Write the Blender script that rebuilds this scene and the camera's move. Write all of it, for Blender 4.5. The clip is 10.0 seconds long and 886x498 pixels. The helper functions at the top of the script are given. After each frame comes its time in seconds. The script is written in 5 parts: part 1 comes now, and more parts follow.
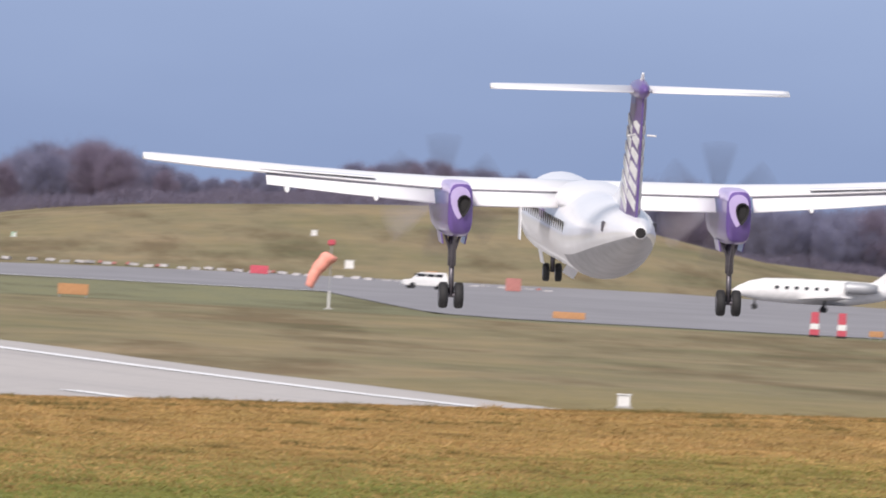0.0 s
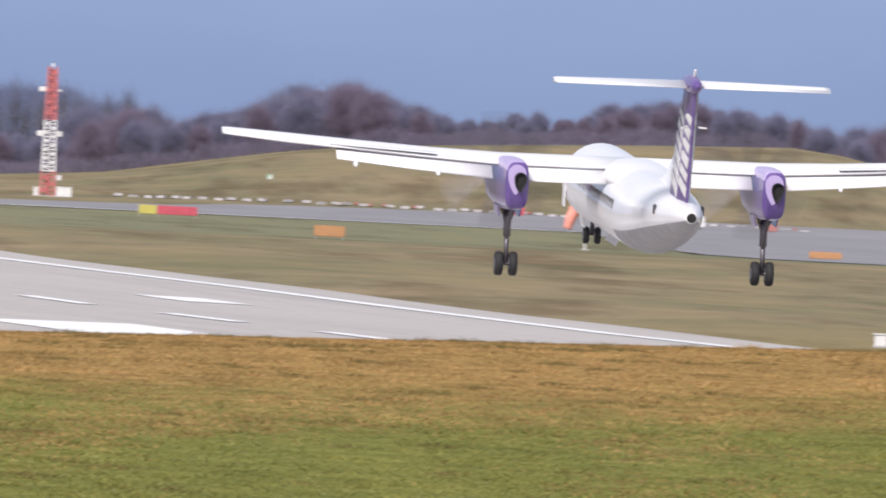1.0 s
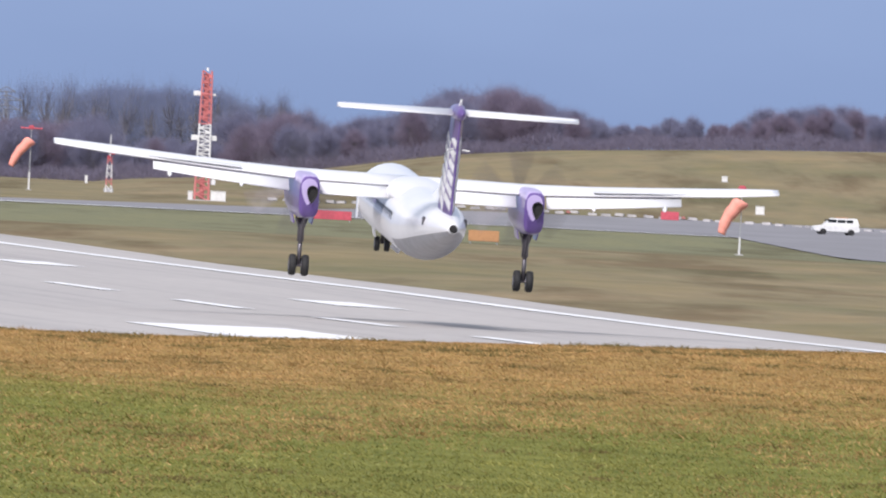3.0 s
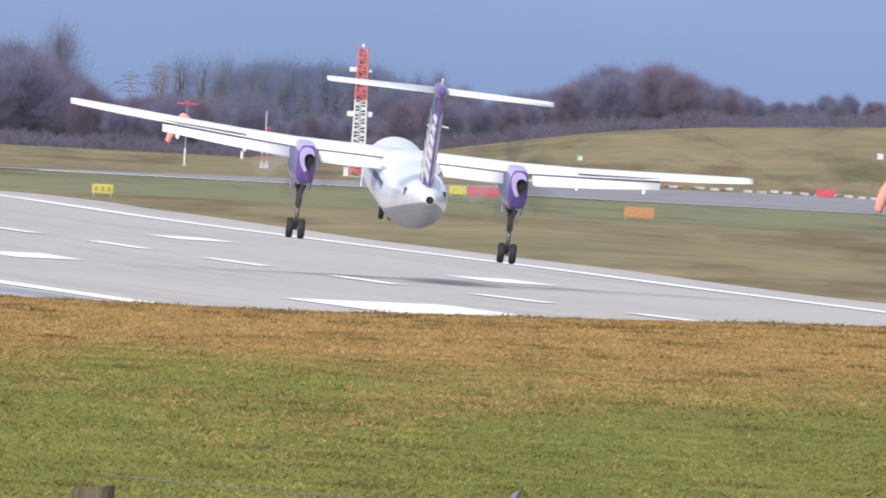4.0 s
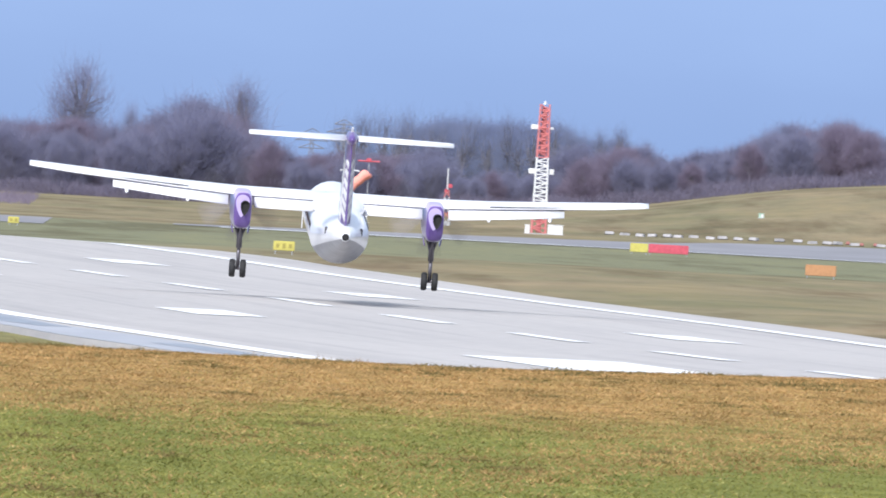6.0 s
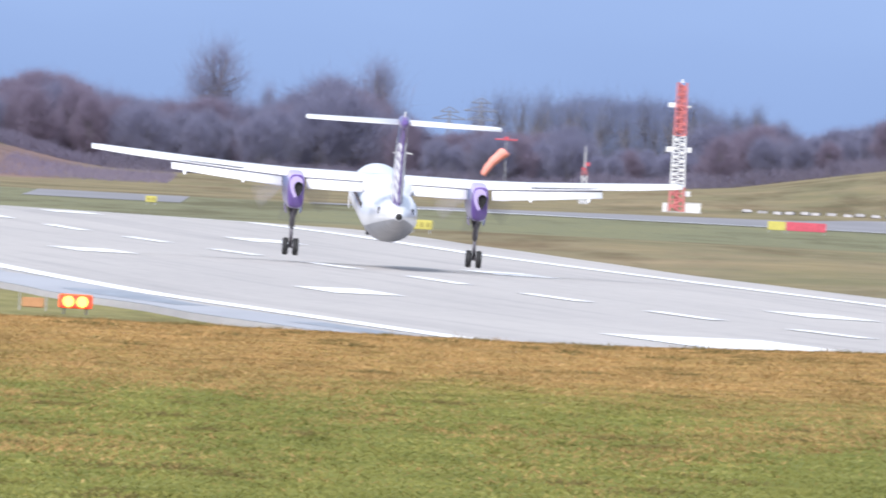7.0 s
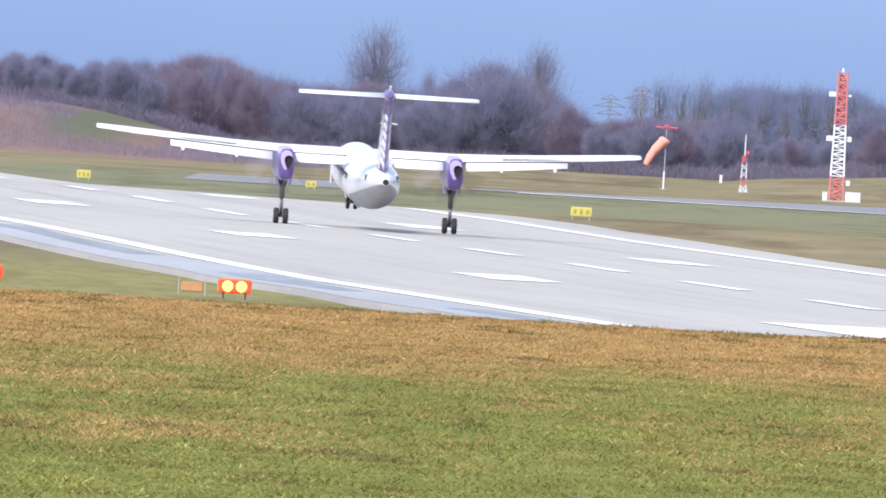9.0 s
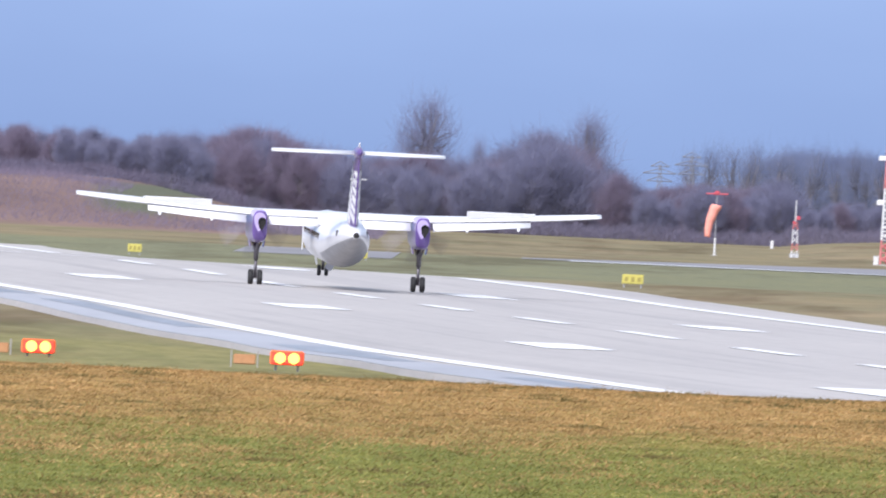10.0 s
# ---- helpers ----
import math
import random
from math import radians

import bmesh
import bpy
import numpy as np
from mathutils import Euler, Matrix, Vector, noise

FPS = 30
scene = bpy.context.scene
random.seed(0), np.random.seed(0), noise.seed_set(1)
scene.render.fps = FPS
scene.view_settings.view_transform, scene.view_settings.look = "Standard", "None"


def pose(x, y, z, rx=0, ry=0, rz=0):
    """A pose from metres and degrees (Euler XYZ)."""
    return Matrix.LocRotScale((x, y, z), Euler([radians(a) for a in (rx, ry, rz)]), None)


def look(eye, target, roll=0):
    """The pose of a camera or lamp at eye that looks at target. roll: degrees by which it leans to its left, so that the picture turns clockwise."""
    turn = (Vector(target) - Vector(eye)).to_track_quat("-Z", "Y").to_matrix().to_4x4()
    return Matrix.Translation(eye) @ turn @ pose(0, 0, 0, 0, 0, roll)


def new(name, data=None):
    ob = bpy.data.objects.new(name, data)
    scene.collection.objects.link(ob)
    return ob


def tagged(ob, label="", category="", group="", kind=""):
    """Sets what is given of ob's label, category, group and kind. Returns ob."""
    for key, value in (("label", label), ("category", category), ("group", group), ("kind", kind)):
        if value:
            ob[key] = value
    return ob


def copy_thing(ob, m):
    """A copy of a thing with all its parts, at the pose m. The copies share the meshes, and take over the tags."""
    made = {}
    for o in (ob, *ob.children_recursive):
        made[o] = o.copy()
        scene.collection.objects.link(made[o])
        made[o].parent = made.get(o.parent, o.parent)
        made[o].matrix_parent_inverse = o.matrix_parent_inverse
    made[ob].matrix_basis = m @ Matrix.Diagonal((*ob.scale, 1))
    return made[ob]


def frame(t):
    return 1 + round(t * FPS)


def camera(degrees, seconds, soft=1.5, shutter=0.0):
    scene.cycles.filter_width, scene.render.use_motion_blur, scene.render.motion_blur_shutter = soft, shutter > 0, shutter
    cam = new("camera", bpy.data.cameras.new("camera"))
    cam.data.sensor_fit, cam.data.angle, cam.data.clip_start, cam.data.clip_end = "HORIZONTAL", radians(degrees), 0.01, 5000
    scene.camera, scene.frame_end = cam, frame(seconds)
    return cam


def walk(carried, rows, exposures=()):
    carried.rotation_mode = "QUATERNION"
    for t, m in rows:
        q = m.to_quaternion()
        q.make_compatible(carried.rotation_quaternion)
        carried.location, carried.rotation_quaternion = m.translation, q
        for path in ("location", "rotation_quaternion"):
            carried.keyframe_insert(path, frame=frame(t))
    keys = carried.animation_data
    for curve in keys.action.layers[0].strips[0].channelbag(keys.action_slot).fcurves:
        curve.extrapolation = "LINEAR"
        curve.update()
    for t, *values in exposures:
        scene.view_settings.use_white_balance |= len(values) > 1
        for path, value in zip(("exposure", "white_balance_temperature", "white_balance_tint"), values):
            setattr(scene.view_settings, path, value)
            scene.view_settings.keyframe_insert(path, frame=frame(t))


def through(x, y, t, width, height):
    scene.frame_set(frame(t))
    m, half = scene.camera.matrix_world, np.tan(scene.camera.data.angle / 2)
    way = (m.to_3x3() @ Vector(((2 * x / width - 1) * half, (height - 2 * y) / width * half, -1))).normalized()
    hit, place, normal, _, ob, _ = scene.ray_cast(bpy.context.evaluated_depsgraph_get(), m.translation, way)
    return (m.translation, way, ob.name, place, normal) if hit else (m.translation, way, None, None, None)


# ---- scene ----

# ---- camera: it stands on a grass bank beside the airfield and follows the landing through a very long lens ----
LENS = 46500.0
HORIZON = -150.0
VIEW = [
    (0.0, 1716.4, -150.1, 3.07),
    (0.5, 1495.4, -80.2, 2.99),
    (1.0, 1268.2, -22.6, 2.82),
    (1.5, 1206.2, -17.0, 2.23),
    (2.0, 1030.4, 83.0, 2.54),
    (2.2, 1012.4, 97.2, 2.55),
    (3.3, 891.6, -41.6, 3.14),
    (3.5, 816.3, -23.5, 3.24),
    (4.0, 722.3, 38.2, 3.05),
    (4.5, 582.0, -8.9, 3.15),
    (5.0, 587.5, -76.2, 3.12),
    (5.5, 487.1, -71.4, 3.00),
    (5.7, 437.4, -59.5, 3.17),
    (6.8, 227.9, -12.6, 2.94),
    (7.0, 155.0, 5.1, 3.03),
    (7.5, -0.0, -0.0, 3.24),
    (8.0, -97.2, 51.5, 3.28),
    (8.5, -147.5, 10.0, 3.33),
    (9.0, -125.4, 44.3, 3.45),
    (9.5, -149.9, -30.3, 3.28),
    (9.8, -153.0, -91.2, 2.73),
    (10.0, -223.0, -73.7, 2.71),
]
cam = camera(1.9319, 10.0, soft=1.75, shutter=0.4)


def aim(u, v, lean):
    """Where the camera looks, from its turn and tilt in units of the long lens."""
    return look((0, 0, 0), (u / LENS * 1000, 1000, -(v - HORIZON) / LENS * 1000), lean)


walk(cam, [(t, aim(u, v, lean)) for t, u, v, lean in VIEW], exposures=[(0.0, -0.09, 6850, 15), (2.0, -0.07, 6550, 15), (4.5, 0.04, 6350, 11), (5.5, 0.24, 6150, 10), (7.5, 0.30, 6200, 12), (9.0, 0.32, 6200, 12), (10.0, 0.20, 6150, 14)])

# ---- light: a low bright winter sun behind the camera, dark rain cloud ahead ----
SUN_EL, SUN_AZ = 38.0, 205.0
world = bpy.data.worlds.new("world")
scene.world = world
world.use_nodes = True
wn = world.node_tree.nodes
wl = world.node_tree.links
wn.clear()
sky = wn.new("ShaderNodeTexSky")
sky.sky_type = "NISHITA"
sky.sun_disc = False
sky.sun_elevation = radians(SUN_EL)
sky.sun_rotation = radians(SUN_AZ)
sky.ozone_density = 4.0
sky.air_density = 1.3
sky.dust_density = 1.5
wb = wn.new("ShaderNodeBackground")
wb.inputs["Strength"].default_value = 0.1
# rain cloud low over the horizon, thinning upwards
wc = wn.new("ShaderNodeTexCoord")
wsep = wn.new("ShaderNodeSeparateXYZ")
wl.new(wc.outputs["Generated"], wsep.inputs[0])
wmap = wn.new("ShaderNodeMapping")
wmap.inputs["Scale"].default_value = (60, 60, 160)
wl.new(wc.outputs["Generated"], wmap.inputs[0])
wnoise = wn.new("ShaderNodeTexNoise")
wnoise.inputs["Scale"].default_value = 1.0
wnoise.inputs["Detail"].default_value = 3.0
wl.new(wmap.outputs[0], wnoise.inputs["Vector"])
wadd = wn.new("ShaderNodeMath")
wadd.operation = "MULTIPLY_ADD"
wadd.inputs[1].default_value = 0.006
wl.new(wnoise.outputs[0], wadd.inputs[0])
wl.new(wsep.outputs[2], wadd.inputs[2])
wramp = wn.new("ShaderNodeValToRGB")
wramp.color_ramp.elements[0].position = 0.0
wramp.color_ramp.elements[0].color = (2.6, 3.85, 7.0, 1)
wramp.color_ramp.elements[1].position = 0.35
wramp.color_ramp.elements[1].color = (6.4, 7.0, 8.0, 1)
e = wramp.color_ramp.elements.new(0.006)
e.color = (2.75, 4.05, 7.2, 1)
e = wramp.color_ramp.elements.new(0.018)
e.color = (4.3, 6.05, 9.7, 1)
wl.new(wadd.outputs[0], wramp.inputs[0])
wmix = wn.new("ShaderNodeMixRGB")
wmix.inputs[0].default_value = 0.8
wl.new(sky.outputs[0], wmix.inputs[1])
wl.new(wramp.outputs[0], wmix.inputs[2])
wl.new(wmix.outputs[0], wb.inputs["Color"])
wout = wn.new("ShaderNodeOutputWorld")
wl.new(wb.outputs[0], wout.inputs["Surface"])

sun_data = bpy.data.lights.new("sun", "SUN")
sun_data.energy = 4.6
sun_data.angle = radians(16.0)
sun_data.color = (1.0, 0.965, 0.93)
sun = new("sun", sun_data)
az = radians(SUN_AZ)
sun.matrix_world = look((math.sin(az) * 50, math.cos(az) * 50, 50 * math.tan(radians(SUN_EL))), (0, 0, 0))


# ---- materials ----
def material(name, colour, rough=0.6, metal=0.0, vary=0.15, scale=3.0, bump=0.0, bump_scale=40.0, coat=0.0, second=None, coords="Object", stretch=(1, 1, 1), spec=0.5):
    """A surface with a broad stain, a fine grain and a little relief."""
    m = bpy.data.materials.new(name)
    m.use_nodes = True
    n, l = m.node_tree.nodes, m.node_tree.links
    b = n["Principled BSDF"]
    b.inputs["Roughness"].default_value = rough
    b.inputs["Metallic"].default_value = metal
    b.inputs["Coat Weight"].default_value = coat
    b.inputs["Specular IOR Level"].default_value = spec
    tc = n.new("ShaderNodeTexCoord")
    mp = n.new("ShaderNodeMapping")
    mp.inputs["Scale"].default_value = stretch
    l.new(tc.outputs[coords], mp.inputs[0])
    n1 = n.new("ShaderNodeTexNoise")
    n1.inputs["Scale"].default_value = scale
    n1.inputs["Detail"].default_value = 6
    n1.inputs["Roughness"].default_value = 0.65
    l.new(mp.outputs[0], n1.inputs["Vector"])
    r = n.new("ShaderNodeValToRGB")
    c2 = second or tuple(c * (1 - 2 * vary) for c in colour)
    r.color_ramp.elements[0].position, r.color_ramp.elements[1].position = 0.35, 0.65
    r.color_ramp.elements[0].color = (*c2, 1)
    r.color_ramp.elements[1].color = (*colour, 1)
    l.new(n1.outputs[0], r.inputs[0])
    l.new(r.outputs[0], b.inputs["Base Color"])
    if bump:
        n2 = n.new("ShaderNodeTexNoise")
        n2.inputs["Scale"].default_value = bump_scale
        n2.inputs["Detail"].default_value = 4
        l.new(mp.outputs[0], n2.inputs["Vector"])
        bp = n.new("ShaderNodeBump")
        bp.inputs["Strength"].default_value = bump
        bp.inputs["Distance"].default_value = 0.02
        l.new(n2.outputs[0], bp.inputs["Height"])
        l.new(bp.outputs[0], b.inputs["Normal"])
    return m


def leafy(name, dark, light, rough=0.8, through=0.0, thin=0.0, patch=0.0, scale=1.0):
    """Grass, twigs: colour that differs from blade to blade and, with patch, from spot to spot; thin lets the sky show
    through, for fine twigs and for haze.
    """
    m = bpy.data.materials.new(name)
    m.use_nodes = True
    n, l = m.node_tree.nodes, m.node_tree.links
    b = n["Principled BSDF"]
    b.inputs["Roughness"].default_value = rough
    b.inputs["Specular IOR Level"].default_value = 0.15
    g = n.new("ShaderNodeNewGeometry")
    r = n.new("ShaderNodeValToRGB")
    r.color_ramp.elements[0].color = (*dark, 1)
    r.color_ramp.elements[1].color = (*light, 1)
    r.color_ramp.elements[1].position = 0.93
    pale = r.color_ramp.elements.new(1.0)
    pale.color = (*[min(0.7, c * 1.25 + 0.05 * (patch > 0)) for c in light], 1)
    l.new(g.outputs["Random Per Island"], r.inputs[0])
    colour = r.outputs[0]
    for k, (size, weight) in enumerate(((scale, patch), (scale * 0.28, patch * 0.8))):
        if not patch:
            break
        mp = n.new("ShaderNodeMapping")
        mp.inputs["Scale"].default_value = (size, size * 0.09, size)
        mp.inputs["Location"].default_value = (3.7 * k, 1.1, 0)
        l.new(g.outputs["Position"], mp.inputs[0])
        t = n.new("ShaderNodeTexNoise")
        t.inputs["Scale"].default_value = 1.0
        t.inputs["Detail"].default_value = 4
        l.new(mp.outputs[0], t.inputs["Vector"])
        q = n.new("ShaderNodeValToRGB")
        q.color_ramp.elements[0].position, q.color_ramp.elements[1].position = 0.33, 0.62
        q.color_ramp.elements[0].color = (0.42, 0.46, 0.40, 1)
        q.color_ramp.elements[1].color = (1.12, 1.10, 1.08, 1)
        l.new(t.outputs[0], q.inputs[0])
        x = n.new("ShaderNodeMixRGB")
        x.blend_type = "MULTIPLY"
        x.inputs[0].default_value = weight
        l.new(colour, x.inputs[1])
        l.new(q.outputs[0], x.inputs[2])
        colour = x.outputs[0]
    l.new(colour, b.inputs["Base Color"])
    last = b.outputs[0]
    if through:
        tr = n.new("ShaderNodeBsdfTranslucent")
        l.new(colour, tr.inputs["Color"])
        mx = n.new("ShaderNodeMixShader")
        mx.inputs[0].default_value = through
        l.new(last, mx.inputs[1])
        l.new(tr.outputs[0], mx.inputs[2])
        last = mx.outputs[0]
    if thin:
        gap = n.new("ShaderNodeBsdfTransparent")
        mx = n.new("ShaderNodeMixShader")
        mx.inputs[0].default_value = thin
        l.new(last, mx.inputs[1])
        l.new(gap.outputs[0], mx.inputs[2])
        last = mx.outputs[0]
    l.new(last, n["Material Output"].inputs["Surface"])
    return m


def glow(name, colour, strength):
    m = bpy.data.materials.new(name)
    m.use_nodes = True
    b = m.node_tree.nodes["Principled BSDF"]
    b.inputs["Base Color"].default_value = (*colour, 1)
    b.inputs["Emission Color"].default_value = (*colour, 1)
    b.inputs["Emission Strength"].default_value = strength
    return m


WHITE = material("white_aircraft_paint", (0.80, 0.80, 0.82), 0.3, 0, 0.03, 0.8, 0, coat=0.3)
BELLY = material("grey_belly_shade", (0.36, 0.36, 0.38), 0.45, 0, 0.12, 1.5)
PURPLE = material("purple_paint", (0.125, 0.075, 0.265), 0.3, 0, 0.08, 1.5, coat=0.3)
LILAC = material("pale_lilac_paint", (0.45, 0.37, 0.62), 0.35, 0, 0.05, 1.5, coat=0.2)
BLACK = material("black_rubber", (0.02, 0.02, 0.022), 0.75, 0, 0.2, 12, 0.2)
STEEL = material("dull_steel", (0.16, 0.15, 0.17), 0.45, 0.7, 0.15, 8)
HOLE_SOOT = material("sooty_hole_black", (0.012, 0.011, 0.012), 0.8, 0, 0.1, 6)
GLASS = material("dark_glass", (0.02, 0.025, 0.03), 0.08, 0, 0.05, 2)
GAP_SHADE = material("gap_shade", (0.10, 0.10, 0.13), 0.6, 0, 0.1, 2)
RED = material("red_paint", (0.55, 0.085, 0.12), 0.5, 0, 0.12, 3, 0.1)
LIGHT = material("white_weathered_paint", (0.72, 0.72, 0.72), 0.5, 0, 0.08, 3)
INK = material("faded_sign_ink", (0.33, 0.28, 0.07), 0.7, 0, 0.1, 4)
YELLOW = material("yellow_sign_face", (0.52, 0.46, 0.11), 0.5, 0, 0.08, 4)
HOUSING = material("bright_orange_housing", (0.75, 0.20, 0.05), 0.5, 0, 0.08, 4)
FADED = material("faded_red_mast_paint", (0.60, 0.19, 0.19), 0.6, 0, 0.12, 2)
ORANGE = material("orange_sign_face", (0.46, 0.235, 0.105), 0.55, 0, 0.08, 4)
SOCK = material("orange_sock_cloth", (0.90, 0.35, 0.28), 0.8, 0, 0.08, 2, 0.1)
PYLON = material("distant_pylon_steel", (0.20, 0.21, 0.25), 0.7, 0.0, 0.1, 2)
DULL_RED = material("dull_red_plastic", (0.42, 0.17, 0.15), 0.6, 0, 0.1, 3)
GALV = material("galvanised_steel", (0.45, 0.46, 0.48), 0.5, 0.5, 0.1, 6)
POSTWOOD = material("weathered_post_wood", (0.16, 0.13, 0.08), 0.9, 0, 0.25, 9, 0.5, 30, stretch=(4, 4, 0.6))
CONCRETE = material("pale_concrete", (0.40, 0.39, 0.38), 0.85, 0, 0.1, 0.6, 0.2)
BARK = material("grey_brown_bark", (0.20, 0.185, 0.20), 0.9, 0, 0.2, 2, 0.3)
# distance haze is put into the twig colours: paler and bluer than bark
TWIG = leafy("hazed_winter_twigs", (0.245, 0.245, 0.345), (0.310, 0.305, 0.415), through=0.55, thin=0.3)
TWIG_RED = leafy("hazed_reddish_twigs", (0.245, 0.207, 0.275), (0.315, 0.262, 0.342), through=0.55, thin=0.25)
# strongest haze tint, painted blue and half see-through, for the farthest rows
FAR_TWIG = leafy("far_haze_blue_twigs", (0.21, 0.24, 0.36), (0.25, 0.28, 0.41), through=0.5, thin=0.58)
STRAW = leafy("dry_brown_grass", (0.200, 0.122, 0.050), (0.465, 0.290, 0.124), patch=0.5, scale=2.4)
TUFT = leafy("dark_tussock_grass", (0.070, 0.058, 0.020), (0.15, 0.115, 0.045))
# scrub lightened and blued as well, for the haze in front of it
SCRUB = leafy("hazed_dark_scrub_twigs", (0.175, 0.160, 0.225), (0.230, 0.205, 0.280), through=0.5, thin=0.15)
BLADE = leafy("green_grass", (0.108, 0.114, 0.025), (0.275, 0.258, 0.077), patch=0.5, scale=2.4)
TAXI = material("grey_taxiway_asphalt", (0.24, 0.232, 0.245), 0.7, 0, 0.1, 0.08, 0.2, 2.0, stretch=(1, 0.2, 1))
SHOULDER = material("bluish_grey_shoulder_asphalt", (0.385, 0.39, 0.42), 0.55, 0, 0.08, 0.15, 0.1, 2.0, coords="Object", stretch=(1, 0.1, 1))
# wet patches, with the blue of the reflected sky put into the colour
WET = material("wet_sky_blue_asphalt", (0.27, 0.285, 0.315), 0.38, 0, 0.15, 0.6, coords="Object", stretch=(1, 0.05, 1))
MARK = material("white_runway_paint", (0.85, 0.85, 0.86), 0.6, 0, 0.05, 0.8)


def tarmac():
    """Pale runway surface: broad patches, long streaks left by wheels along it, rubber near its middle."""
    m = bpy.data.materials.new("pale_runway_surface")
    m.use_nodes = True
    n, l = m.node_tree.nodes, m.node_tree.links
    b = n["Principled BSDF"]
    b.inputs["Roughness"].default_value = 0.6
    b.inputs["Specular IOR Level"].default_value = 0.35
    g = n.new("ShaderNodeNewGeometry")
    turn = n.new("ShaderNodeMapping")
    turn.inputs["Rotation"].default_value = (0, 0, -math.atan(0.0823))
    l.new(g.outputs["Position"], turn.inputs[0])

    def streaks(scale, stretch, detail):
        mp = n.new("ShaderNodeMapping")
        mp.inputs["Scale"].default_value = stretch
        l.new(turn.outputs[0], mp.inputs[0])
        t = n.new("ShaderNodeTexNoise")
        t.inputs["Scale"].default_value = scale
        t.inputs["Detail"].default_value = detail
        t.inputs["Roughness"].default_value = 0.6
        l.new(mp.outputs[0], t.inputs["Vector"])
        return t.outputs[0]

    def ramp(fac, *stops):
        r = n.new("ShaderNodeValToRGB")
        for k, (p, c) in enumerate(stops):
            el = r.color_ramp.elements[k] if k < 2 else r.color_ramp.elements.new(p)
            el.position = p
            el.color = (*c, 1)
        l.new(fac, r.inputs[0])
        return r.outputs[0]

    def times(a, c, fac=1.0):
        x = n.new("ShaderNodeMixRGB")
        x.blend_type = "MULTIPLY"
        x.inputs[0].default_value = fac
        l.new(a, x.inputs[1])
        l.new(c, x.inputs[2])
        return x.outputs[0]

    base = ramp(streaks(0.05, (1, 0.12, 1), 4), (0.3, (0.395, 0.368, 0.350)), (0.7, (0.46, 0.428, 0.402)))
    wheel_marks = ramp(streaks(0.8, (1, 0.012, 1), 5), (0.30, (0.80, 0.80, 0.82)), (0.48, (1, 1, 1)))
    joints = ramp(streaks(0.22, (1, 0.004, 1), 2), (0.36, (0.90, 0.90, 0.91)), (0.42, (1, 1, 1)))
    grit = ramp(streaks(1.4, (1, 0.3, 1), 6), (0.3, (0.90, 0.90, 0.90)), (0.7, (1.05, 1.05, 1.05)))
    l.new(times(times(times(base, wheel_marks, 0.8), joints), grit), b.inputs["Base Color"])
    return m


